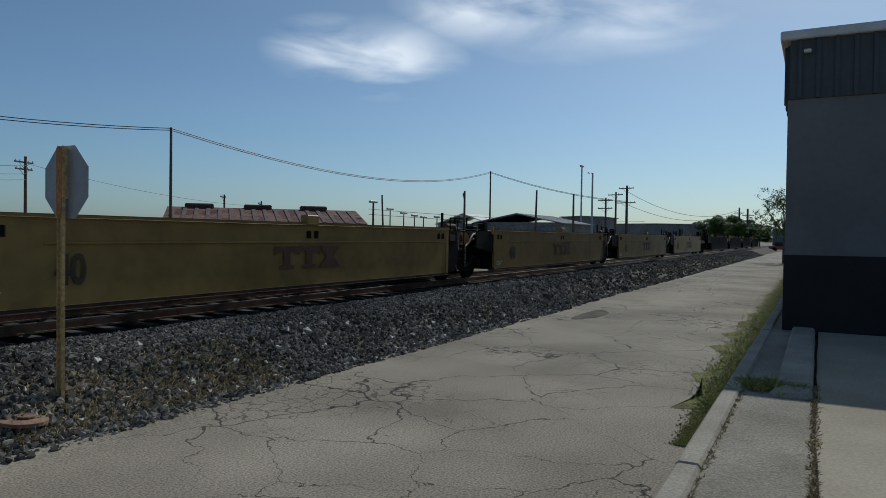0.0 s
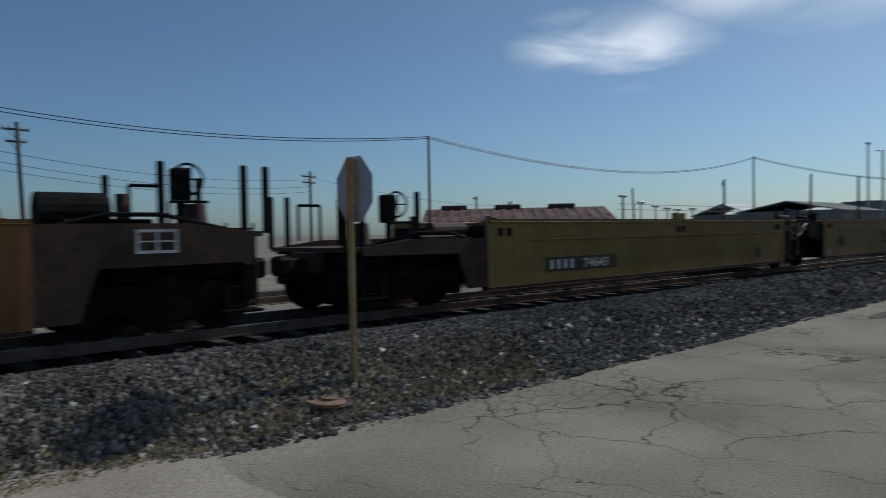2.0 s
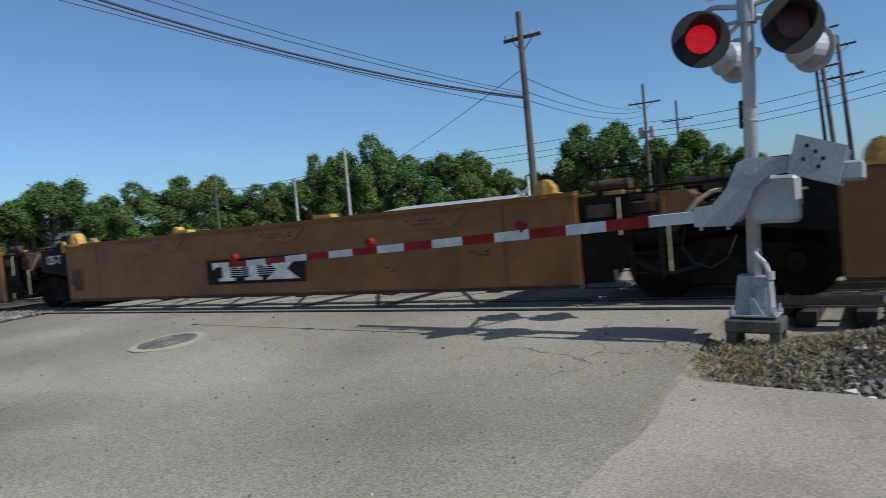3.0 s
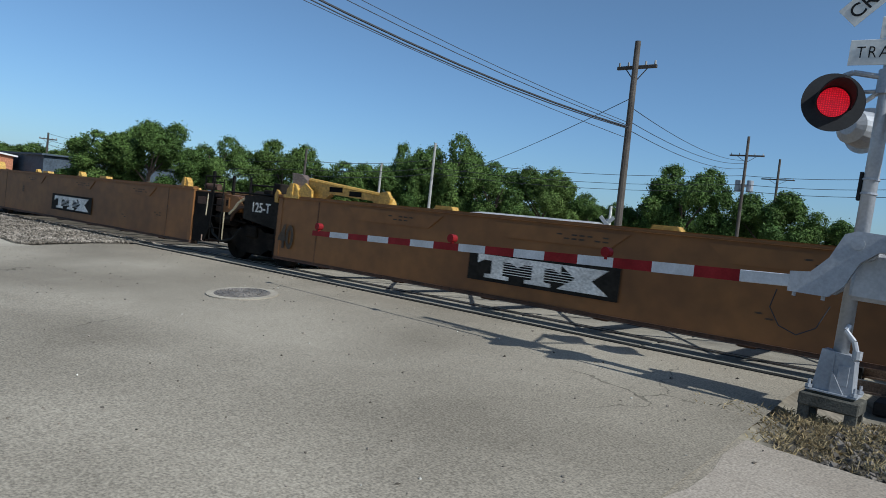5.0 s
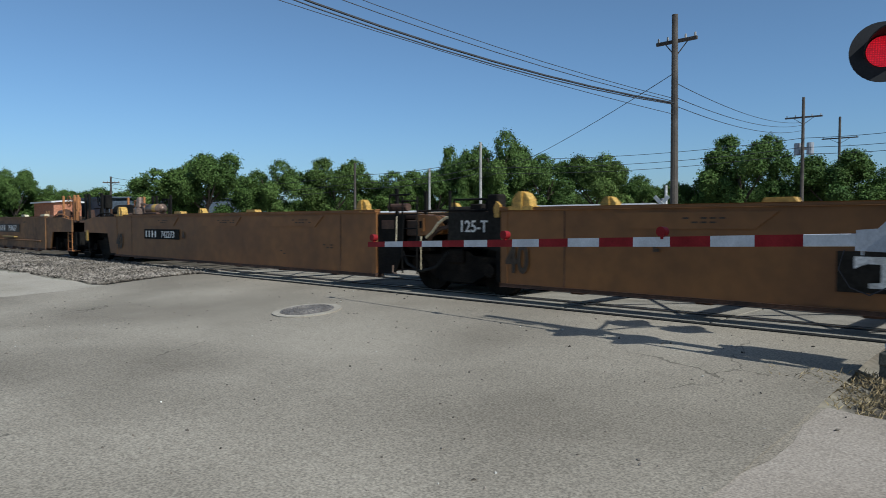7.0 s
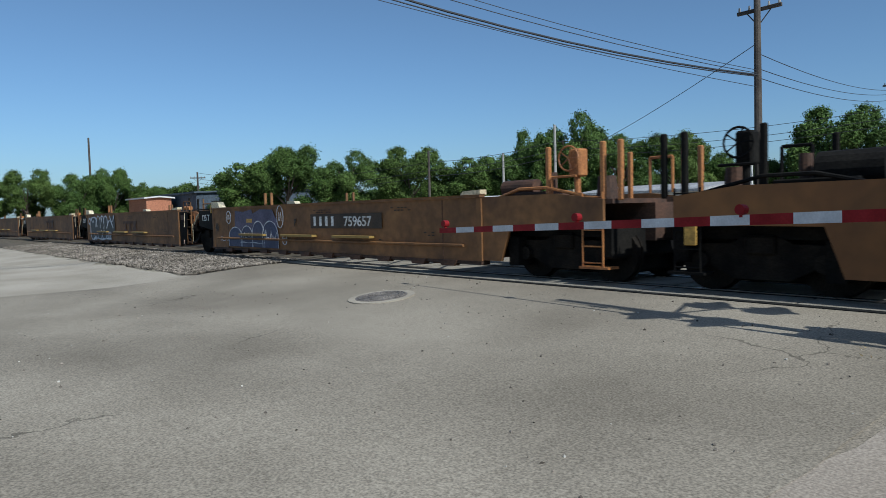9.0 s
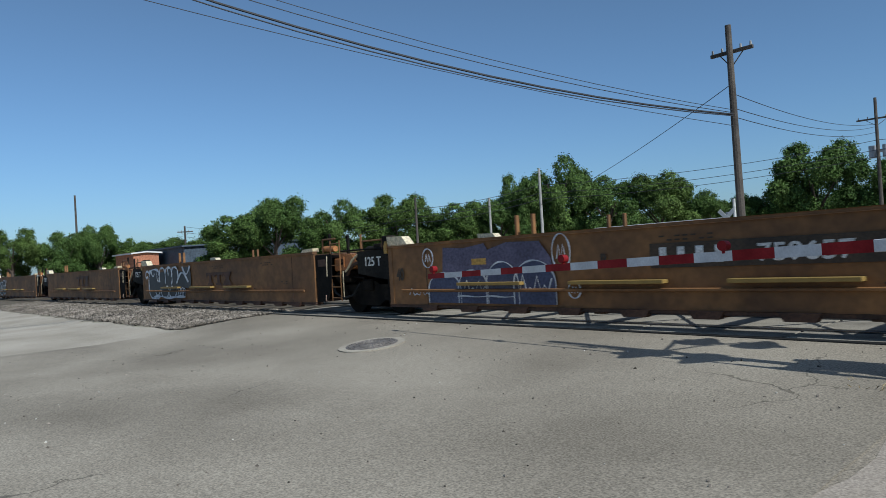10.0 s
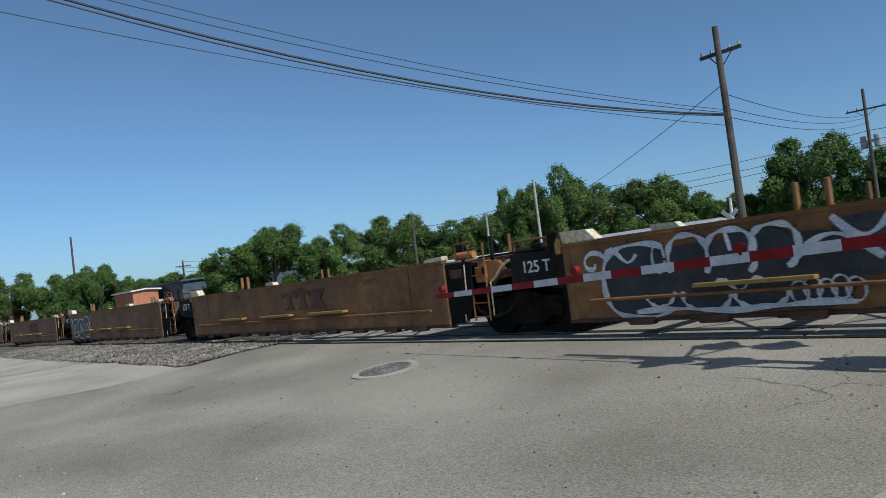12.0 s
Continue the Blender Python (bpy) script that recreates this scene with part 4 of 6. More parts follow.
def end_platform(u, way, paint, style):
    """The long end of a car set: deck over the truck, brake stand, posts, ladder and coupler."""
    e = UNIT if way > 0 else 0.0
    X = lambda d: e + way * d
    high = style != "c"
    z1 = TOP if high else 1.28

    for y0, y1 in ((-1.48, -1.42), (1.42, 1.48)):
        def sidewall(q, y0=y0, y1=y1):
            prism(q, [(X(0), LOW + 0.02), (X(0.5), LOW + 0.02), (X(0.75), 1.0), (X(2.9), 1.02), (X(2.9), z1 - 0.12), (X(1.9), z1), (X(0), z1)], y0, y1)
        # Rust replaces the paint at some ends: grime plus shade put into the colour
        shared(("eside", way, style, paint, y0), "end_side", paint if style == "b" or (style == "a" and way < 0) else "rust", u, sidewall, "end side, grime and shade in its dark tone")
    # Solid black boxes fill in the shade among underframe and brake gear
    shared(("under", way), "underframe_shade_fill", "black", u, lambda q: box(q, min(X(0.2), X(2.95)), max(X(0.2), X(2.95)), -1.05, 1.05, 0.8, 1.05))
    shared(("rigging", way), "rigging_shade_fill", "black", u, lambda q: box(q, min(X(0.55), X(0.8)), max(X(0.55), X(0.8)), -1.3, 1.3, 0.25, 0.8))
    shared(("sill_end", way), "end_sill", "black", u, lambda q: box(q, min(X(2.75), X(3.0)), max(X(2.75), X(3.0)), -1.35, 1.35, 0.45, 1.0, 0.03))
    shared(("brace", way, style), "deck_brace", metal_of(style), u, lambda q: pipe(q, [(X(0.2), -1.3, z1 - 0.05), (X(0.9), -1.36, z1 + 0.12), (X(1.6), -1.36, z1 + 0.12), (X(2.6), -1.3, z1 - 0.1)], 0.03))
    shared(("pot", way, style), "valve_pot", "rust", u, lambda q: tube(q, (X(2.35), -0.6, z1 - 0.15), (X(2.35), -0.6, z1 + 0.3), 0.2, 0.16, seg=14))
    shared(("pipe_stub", way, style), "vent_pipe", "rust", u, lambda q: tube(q, (X(1.25), -0.8, z1 - 0.15), (X(1.25), -0.8, z1 + 0.42), 0.09, seg=10))
    shared(("edeck", way, style), "platform_deck", "rust", u, lambda q: (box(q, min(X(0), X(3.05)), max(X(0), X(3.05)), -1.42, 1.42, z1 - 0.2, z1 - 0.12), box(q, min(X(0), X(3.2)), max(X(0), X(3.2)), -0.4, 0.4, 0.72, z1 - 0.2)))
    shared(("coupler", way), "coupler", "grease", u, lambda q: (box(q, min(X(3.1), X(3.55)), max(X(3.1), X(3.55)), -0.12, 0.12, 0.72, 0.98, 0.03), box(q, min(X(3.45), X(3.75)), max(X(3.45), X(3.75)), -0.2, 0.2, 0.68, 1.02, 0.06)))
    shared(("tank", way, style), "air_reservoir", "black" if style == "a" else "rust", u, lambda q: (tube(q, (X(0.15), -0.95, z1 + 0.16), (X(1.0), -0.95, z1 + 0.16), 0.26 if style == "a" else 0.15, seg=16), box(q, min(X(0.4), X(1.5)), max(X(0.4), X(1.5)), -1.3, -0.6, z1 - 0.1, z1 + 0.06, 0.02)))
    shared(("valve", way), "brake_valve", "black" if style == "a" else "rust", u, lambda q: (box(q, min(X(-0.6), X(-0.1)), max(X(-0.6), X(-0.1)), -1.3, -0.9, z1, z1 + 0.3, 0.06), box(q, min(X(-0.5), X(-0.3)), max(X(-0.5), X(-0.3)), -1.3, -1.1, z1 + 0.2, z1 + 0.42, 0.03)))
    metal = {"a": "black", "b": "orange", "c": "black"}[style]

    def brake(q):
        c = Vector((X(2.0), -1.25, z1 + 0.62))
        n = 16
        for i in range(n):
            a, b = 2 * math.pi * i / n, 2 * math.pi * (i + 1) / n
            tube(q, c + Vector((0.22 * math.cos(a), 0, 0.22 * math.sin(a))), c + Vector((0.22 * math.cos(b), 0, 0.22 * math.sin(b))), 0.018, seg=6)
        for i in range(5):
            a = 2 * math.pi * i / 5
            tube(q, c, c + Vector((0.22 * math.cos(a), 0, 0.22 * math.sin(a))), 0.012, seg=5)
        box(q, c.x - 0.13, c.x + 0.13, -1.1, -0.85, z1 + 0.3, z1 + 0.8, 0.03)
        tube(q, (c.x, -1.0, z1 - 0.15), (c.x, -1.0, z1 + 0.4), 0.06, seg=8)
    shared(("brake", way, style), "hand_brake", metal, u, brake, "hand brake wheel on its stand")

    for d in (1.55, 2.75, 3.1):
        for y in (-1.32, 1.2):
            shared(("post", style), "upright_post", metal, u, lambda q: box(q, -0.05, 0.05, -0.04, 0.04, z1 - 0.15, z1 + 0.85, 0.02), at=pose(X(d + 0.05), y, 0))
    shared(("rail1", way, style), "grab_rail", metal, u, lambda q: pipe(q, [(X(1.7), -1.35, z1), (X(1.7), -1.35, z1 + 0.3), (X(2.25), -1.35, z1 + 0.3)], 0.022))
    shared(("rail2", way, style), "grab_rail", metal, u, lambda q: pipe(q, [(X(2.0), 1.3, z1), (X(2.0), 1.3, z1 + 0.7), (X(2.5), 1.3, z1 + 0.7), (X(2.5), 1.3, z1)], 0.03))
    shared(("elad", way, style), "ladder", metal, u, lambda q: (ladder(q, min(X(2.45), X(2.9)), -1.45, 0.3, z1), box(q, min(X(2.4), X(3.0)), max(X(2.4), X(3.0)), -1.5, -1.2, 0.28, 0.32)))
    return truck(u, X(1.75))


def logo(u, x, z, w, h, tilt=0, fade=False):
    """Black field with three white slab marks and speed lines, drawn as plain shapes."""
    y = -SIDE - 0.026
    if not fade:
        bm = bmesh.new()
        box(bm, x - w / 2, x + w / 2, y, y + 0.004, z - h / 2, z + h / 2)
        part("logo_field", bm, "decal_black", u, "black logo field")
    bm = bmesh.new()
    a, b = y - 0.004, y - 0.001
    lw = w * 0.29
    for k in range(3):
        x0 = x - w * 0.43 + k * w * 0.285
        if k < 2:
            prism(bm, [(x0, z + h * 0.38), (x0 + lw, z + h * 0.38), (x0 + lw, z + h * 0.08), (x0 + lw * 0.84, z + h * 0.2), (x0 + lw * 0.64, z + h * 0.2), (x0 + lw * 0.64, z - h * 0.24), (x0 + lw * 0.8, z - h * 0.26), (x0 + lw * 0.8, z - h * 0.38), (x0 + lw * 0.2, z - h * 0.38), (x0 + lw * 0.2, z - h * 0.26), (x0 + lw * 0.36, z - h * 0.24), (x0 + lw * 0.36, z + h * 0.2), (x0 + lw * 0.16, z + h * 0.2), (x0, z + h * 0.08)], a, b)
        else:
            prism(bm, [(x0, z + h * 0.38), (x0 + lw, z + h * 0.38), (x0 + lw * 0.68, z), (x0 + lw * 1.04, z - h * 0.38), (x0 - lw * 0.04, z - h * 0.38), (x0 + lw * 0.34, z)], a, b)
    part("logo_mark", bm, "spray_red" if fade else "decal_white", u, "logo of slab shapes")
    if not fade:
        for i in range(5):
            zz = z + h * (0.14 - i * 0.08)
            bm = bmesh.new()
            box(bm, x - w * 0.3, x + w * 0.3, y - 0.0008, y + 0.001, zz, zz + h * 0.025)
            part("speed_line", bm, "decal_white", u)


def plate_number(u, x0, x1, z, h, number, field="decal_black"):
    """A black patch with the owner's mark as white bars, and the car's number."""
    y = -SIDE - 0.026
    bm = bmesh.new()
    box(bm, x0, x1, y, y + 0.004, z - h * 0.75, z + h * 0.75)
    part("number_patch", bm, field, u, "dark number patch")
    w = (x1 - x0) * 0.36 / 4
    for i in range(4):
        xx = x0 + (x1 - x0) * 0.05 + i * w
        bm = bmesh.new()
        box(bm, xx, xx + w * 0.4, y - 0.003, y - 0.001, z - h / 2, z + h / 2)
        part("owner_mark", bm, "decal_white", u, "white bar of the owner's mark")
    lettering("car_number", number, h * 1.38, "decal_white", u, pose(x0 + (x1 - x0) * 0.5, y - 0.002, z - h * 0.5, 90), (x1 - x0) * 0.42 / (len(number) * h * 0.78), 0.004)


def stroke(u, pts, y, w, closed=False, label="pale sprayed stroke of graffiti"):
    """One band of sprayed paint along a line on the car's side."""
    bm = bmesh.new()
    n = len(pts)
    rows = []
    for i in range(n):
        p, q = (pts[i - 1], pts[(i + 1) % n]) if closed else (pts[max(0, i - 1)], pts[min(n - 1, i + 1)])
        d = Vector((q[0] - p[0], q[1] - p[1])).normalized()
        ww = w * (0.75 + 0.35 * math.sin(i * 0.9))
        rows.append([bm.verts.new((pts[i][0] + k * ww * -d.y, yy, pts[i][1] + k * ww * d.x)) for k, yy in ((-1, y), (1, y), (1, y + 0.003), (-1, y + 0.003))])
    for i in range(n if closed else n - 1):
        p, q = rows[i], rows[(i + 1) % n]
        for k in range(4):
            bm.faces.new((p[k], q[k], q[(k + 1) % 4], p[(k + 1) % 4]))
    part("spray_stroke", bm, "spray_white", u, label)


def graffiti(u, x0, x1, z0, z1, fill, seed, blobs=4):
    """Sprayed swollen shapes with pale outlines; nothing that could be read."""
    rng = random.Random(seed)
    y = -SIDE - 0.03
    w = (x1 - x0) / blobs
    for i in range(blobs):
        bm = bmesh.new()
        cx, cz = x0 + w * (i + 0.5), (z0 + z1) / 2 + rng.uniform(-0.06, 0.06)
        ra, rb = w * rng.uniform(0.56, 0.7), (z1 - z0) * rng.uniform(0.42, 0.5)
        ph = rng.uniform(0, 6)
        e = 0.5 if fill == "spray_blue" else 0.7
        power = lambda v: math.copysign(abs(v) ** e, v)
        ring = [(cx + ra * (1 + 0.13 * math.sin(3 * a + ph) + 0.07 * math.sin(5 * a - ph)) * power(math.cos(a)), cz + rb * (1 + 0.08 * math.sin(2 * a + ph)) * power(math.sin(a))) for a in [2 * math.pi * k / 40 for k in range(40)]]
        prism(bm, ring, y - 0.002 - 0.002 * i, y + 0.003 - 0.002 * i)
        part("spray_fill", bm, fill, u, "dark sprayed fill of graffiti")
        stroke(u, ring, y - 0.0035 - 0.002 * i, 0.03, True, "pale sprayed outline of graffiti")
        for j in range(2):
            f = 0.3 + 0.18 * j
            arc = [(cx + ra * (j * 0.5 - 0.25) + ra * f * math.cos(k * 0.3 + ph + j), cz + rb * f * 1.2 * math.sin(k * 0.3 + ph * 0.5 + 2 * j)) for k in range(11)]
            stroke(u, arc, y - 0.013 - 0.0015 * j, 0.022)
    for cx, cz, r in ((x0 - 0.25, z1 - 0.2, 0.17), (x1 + 0.25, z1 - 0.15, 0.2), (x1 - 0.2, z0 + 0.22, 0.11), (x1 + 0.02, z0 + 0.24, 0.1), (x1 - 0.42, z0 + 0.2, 0.1)):
        stroke(u, [(cx + r * math.cos(2 * math.pi * k / 16), cz + r * math.sin(2 * math.pi * k / 16)) for k in range(14)], y - 0.018, 0.018, False, "pale sprayed ring")


def bubble_graffiti(u):
    """A long dark sprayed body under thick pale bubble outlines, a curl at its start and rings at its end."""
    y = -SIDE - 0.03
    power = lambda v, e: math.copysign(abs(v) ** e, v)
    oval = lambda cx, cz, ra, rb, e=0.8, a0=0.0, a1=2 * math.pi, n=30: [(cx + ra * power(math.cos(a0 + (a1 - a0) * k / n), e), cz + rb * power(math.sin(a0 + (a1 - a0) * k / n), e)) for k in range(n)]
    for i, (cx, cz, ra, rb) in enumerate(((1.62, 0.88, 0.72, 0.55), (2.75, 0.86, 0.72, 0.5), (3.7, 0.9, 0.66, 0.56), (4.5, 0.84, 0.6, 0.5), (5.3, 1.1, 0.45, 0.38))):
        bm = bmesh.new()
        prism(bm, oval(0.3 + (cx - 0.3) * 0.88, cz, ra * 0.88, rb, 0.6), y - 0.002 - 0.001 * i, y + 0.003 - 0.001 * i)
        part("spray_fill", bm, "spray_black", u, "dark sprayed fill of graffiti")
    lines = [
        (oval(1.62, 0.88, 0.76, 0.58, 0.75, 0.9, 5.6), 0.05),
        ([(0.66 + (0.3 - 0.02 * k) * math.cos(0.4 + 0.45 * k), 1.22 + (0.22 - 0.014 * k) * math.sin(0.4 + 0.45 * k)) for k in range(14)], 0.04),
        ([(0.92 + 0.1 * k, 1.3 + 0.12 * math.sin(0.9 * k)) for k in range(8)], 0.045),
        (oval(2.05, 1.2, 0.12, 0.22, 1.0), 0.02),
        (oval(2.6, 1.14, 0.36, 0.36, 0.8, -0.6, 3.7), 0.045),
        (oval(3.35, 1.16, 0.4, 0.34, 0.8, -0.9, 3.6), 0.045),
        (oval(4.05, 1.2, 0.36, 0.3, 0.8, -1.2, 3.4), 0.045),
        ([(4.3 + 0.12 * k, 0.98 + 0.3 * math.sin(0.33 * k)) for k in range(11)], 0.05),
        ([(4.9 + 0.09 * k, 1.5 - 0.28 * math.sin(0.35 * k)) for k in range(10)], 0.05),
        ([(1.5 + 0.2 * k, 0.39 + 0.03 * math.sin(0.5 * k)) for k in range(19)], 0.045),
        ([(3.0 + 0.1 * k, 0.72 + 0.09 * math.sin(1.1 * k)) for k in range(9)], 0.03),
        (oval(2.85, 0.62, 0.42, 0.24, 0.8, 3.0, 6.4), 0.035),
        (oval(3.75, 0.6, 0.42, 0.2, 0.8, 3.0, 6.4), 0.035),
        (oval(2.0, 0.72, 0.3, 0.26, 1.0, 3.4, 6.2), 0.03),
        ([(3.3 + 0.02 * k, 1.5 - 0.1 * k) for k in range(4)], 0.028),
    ]
    for i, (pts, w) in enumerate(lines):
        stroke(u, [(0.3 + (px - 0.3) * 0.88, pz) for px, pz in pts], y - 0.01 - 0.0012 * i, w)
    for k in range(5):
        stroke(u, oval(3.85 + 0.17 * k, 0.56 + 0.04 * (k % 2), 0.11, 0.15, 1.0), y - 0.03 - 0.001 * k, 0.016, True, "pale sprayed ring")


def arch_graffiti(u):
    """A broad lilac-blue sprayed field with darker arched bubbles, thin pale outlines, scribbles and rings."""
    y = -SIDE - 0.03
    oval = lambda cx, cz, ra, rb, a0=0.0, a1=2 * math.pi, n=26: [(cx + ra * math.cos(a0 + (a1 - a0) * k / n), cz + rb * math.sin(a0 + (a1 - a0) * k / n)) for k in range(n)]
    bm = bmesh.new()
    prism(bm, [(1.85, 0.9), (1.9, 1.5), (2.5, 1.46), (3.1, 1.53), (3.2, 1.4), (3.7, 1.52), (4.5, 1.5), (4.75, 1.2), (4.85, 0.7), (4.6, 0.4), (1.7, 0.38)], y, y + 0.003)
    part("spray_fill", bm, "spray_lilac", u, "faded lilac-blue sprayed field")
    for i, (cx, ra, h) in enumerate(((1.9, 0.5, 0.62), (2.75, 0.42, 0.66), (3.55, 0.42, 0.8), (4.35, 0.5, 0.8))):
        arch = [(cx - ra, 0.36)] + [(cx + ra * math.cos(math.pi - math.pi * k / 18), 0.36 + h * (0.45 + 0.55 * math.sin(math.pi * k / 18))) for k in range(19)] + [(cx + ra, 0.36)]
        bm = bmesh.new()
        prism(bm, arch, y - 0.003 - 0.001 * i, y + 0.001 - 0.001 * i)
        part("spray_fill", bm, "spray_blue", u, "dark blue sprayed bubble")
        stroke(u, arch, y - 0.009 - 0.001 * i, 0.016, False, "thin pale sprayed outline of graffiti")
    for k, (cx, cz, ra, rb) in enumerate(((1.42, 1.3, 0.17, 0.2), (5.0, 1.28, 0.2, 0.32), (5.25, 0.62, 0.13, 0.14))):
        stroke(u, oval(cx, cz, ra, rb), y - 0.015, 0.016, True, "pale sprayed ring")
        stroke(u, [(cx - ra * 0.5 + ra * 0.25 * i, cz + rb * (0.4 if i % 2 else -0.35)) for i in range(5)], y - 0.017, 0.014)
    for x0, z, n, h in ((0.75, 0.52, 9, 0.14), (2.5, 0.62, 9, 0.2), (4.0, 0.6, 10, 0.3)):
        stroke(u, [(x0 + 0.085 * i, z + (h if i % 2 else 0.0) * (0.6 + 0.4 * math.sin(i * 1.7))) for i in range(n)], y - 0.019, 0.014, False, "pale sprayed scribble")
    stroke(u, [(2.3 + 0.12 * i, 0.5 + 0.01 * math.sin(i)) for i in range(14)], y - 0.021, 0.016)
    bm = bmesh.new()
    box(bm, 2.75, 3.15, y - 0.012, y - 0.009, 1.12, 1.24)
    part("marker_patch", bm, "lemon", u, "small yellow patch")


TRAIN = []


def build_train():
    ocl = "empty dusty yellow well car with dark numbers, in shade"
    for i, s in enumerate((-11.8, 5.0, 21.7, 38.4, 55.1)):
        u = well_car(s, "ochre", "ochre", ocl, left_end=(i == 0), right_end=(i == 4), style="c")
        if i == 0:
            plate_number(u, 1.7, 4.2, 0.68, 0.2, "74643", "stencil")
            lettering("size_mark", "40", 0.42, "stencil", u, pose(11.4, -SIDE - 0.028, 0.5, 90), 0.7, 0.012)
        else:
            lettering("size_mark", "40", 0.62, "stencil", u, pose(1.35, -SIDE - 0.028, 0.62, 90), 0.78, 0.016)
            logo(u, 7.0, 0.9, 2.5, 0.62, fade=True)
        TRAIN.append(u)
    for i, s in enumerate((76.5, 93.2, 110, 126.5)):
        TRAIN.append(well_car(s, "black", "black", "dark sooty empty well car at the train's far part", left_end=(i == 0), style="a"))
    ycl = "empty yellow-brown well car with guides along its top"
    for i, s in enumerate((-32.9, -49.55, -66.25, -83.0, -99.7)):
        u = well_car(s, "yellow", "yellow", ycl, left_end=(i == 4), right_end=(i == 0), style="a")
        if i == 0:
            plate_number(u, 8.76, 11.14, 1.0, 0.21, "742273")
            for x0 in (2.3, 5.5, 8.82):
                shared("topbar", "top_bar", "lemon", u, lambda q: box(q, 0, 2.1, -1.56, -1.4, TOP + 0.05, TOP + 0.13, 0.015), "pale yellow bar along the top", at=pose(x0, 0, 0))
            lettering("end_mark", "B", 0.3, "stencil", u, pose(8.3, -SIDE - 0.028, 0.9, 90), 0.8, 0.012)
            bm = bmesh.new()
            for a, b, c, d in ((14.6, 15.15, 1.18, 1.22), (14.6, 15.15, 1.46, 1.5), (14.6, 14.64, 1.22, 1.46), (15.11, 15.15, 1.22, 1.46), (14.86, 14.89, 1.22, 1.46), (14.64, 15.11, 1.33, 1.35)):
                box(bm, a, b, -1.5, -1.485, c, d)
            part("placard", bm, "decal_white", u, "white framed placard holder")
        elif i == 4:
            plate_number(u, 2.3, 4.67, 1.02, 0.2, "742273")
            bm = bmesh.new()
            tube(bm, (1.7, -1.1, TOP + 0.24), (2.7, -1.1, TOP + 0.24), 0.15, seg=18)
            tube(bm, (1.66, -1.1, TOP + 0.24), (2.74, -1.1, TOP + 0.24), 0.1, seg=18)
            t = part("air_reservoir", bm, "rail", u, "rusty orange air reservoir", True)
            bm = bmesh.new()
            tube(bm, (2.2, -1.1, TOP + 0.24), (2.45, -1.1, TOP + 0.24), 0.155, seg=18)
            part("band", bm, "lemon", t, "yellow band")
            bm = bmesh.new()
            box(bm, 1.72, 2.68, -1.3, -0.95, TOP + 0.03, TOP + 0.12, 0.02)
            part("reservoir_cradle", bm, "rust", u)
            bm = bmesh.new()
            box(bm, 1.05, 1.4, -1.35, -1.05, TOP + 0.02, TOP + 0.3, 0.05)
            tube(bm, (1.25, -1.2, TOP + 0.3), (1.25, -1.2, TOP + 0.62), 0.13, 0.09, seg=12)
            tube(bm, (1.3, -1.2, TOP + 0.42), (1.75, -1.15, TOP + 0.36), 0.035, seg=8)
            part("control_valve", bm, "rail", u, "rusty brake control valve")
            bm = bmesh.new()
            box(bm, -2.72, -2.52, -1.5, -1.47, 0.72, 1.1, 0.01)
            part("cut_lever", bm, "lemon", u, "bright yellow hanging lever")
            lettering("end_mark", "A", 0.28, "stencil", u, pose(4.85, -SIDE - 0.028, 0.92, 90), 0.8, 0.012)
        else:
            logo(u, 6.65, 0.77, 2.75, 0.5)
        if i != 0:
            lettering("size_mark", "40", 0.68, "stencil", u, pose(0.12, -SIDE - 0.028, 0.52, 90), 0.72, 0.018)
        if i == 3:
            lettering("end_mark", "E", 0.26, "stencil", u, pose(2.85, -SIDE - 0.028, 0.95, 90), 0.8, 0.01)
        if i == 2:
            bm = bmesh.new()
            prism(bm, [(0.75, TOP + 0.02), (0.8, TOP + 0.42), (1.0, TOP + 0.4), (3.1, TOP + 0.2), (3.15, TOP + 0.02), (2.85, TOP + 0.02), (2.7, TOP + 0.1), (1.5, TOP + 0.16), (1.3, TOP + 0.02)], -1.4, -1.28)
            tube(bm, (0.8, -1.36, TOP + 0.42), (3.1, -1.36, TOP + 0.2), 0.05, seg=8)
            w = part("folded_walkway", bm, "lemon", u, "bright yellow folded walkway")
            for x0, x1, z in ((1.45, 1.85, 0.3), (2.05, 2.4, 0.24)):
                bm = bmesh.new()
                box(bm, x0, x1, -1.404, -1.4, TOP + z - 0.09, TOP + z + 0.01)
                part("slot", bm, "black", w, "dark slot in the walkway")
            bm = bmesh.new()
            prism(bm, [(0.4, TOP + 0.05), (0.3, TOP + 0.55), (0.62, TOP + 0.52), (0.8, TOP + 0.4), (0.78, TOP + 0.05)], -1.46, -1.3)
            part("walkway_end", bm, "rail", u, "rust-worn walkway end plate")
            bm = bmesh.new()
            prism(bm, [(0.62, TOP + 0.05), (0.66, TOP + 0.22), (0.82, TOP + 0.34), (1.04, TOP + 0.2), (1.06, TOP + 0.05)], -1.52, -1.47)
            part("corner_guide", bm, "lemon", u, "bright yellow corner guide")
            bm = bmesh.new()
            prism(bm, [(2.98, TOP + 0.05), (3.0, TOP + 0.26), (3.2, TOP + 0.3), (3.3, TOP + 0.16), (3.26, TOP + 0.05)], -1.52, -1.44)
            part("corner_guide", bm, "lemon", u, "bright yellow corner guide")
        TRAIN.append(u)
    bcl = "empty weathered brown well car with step plates"
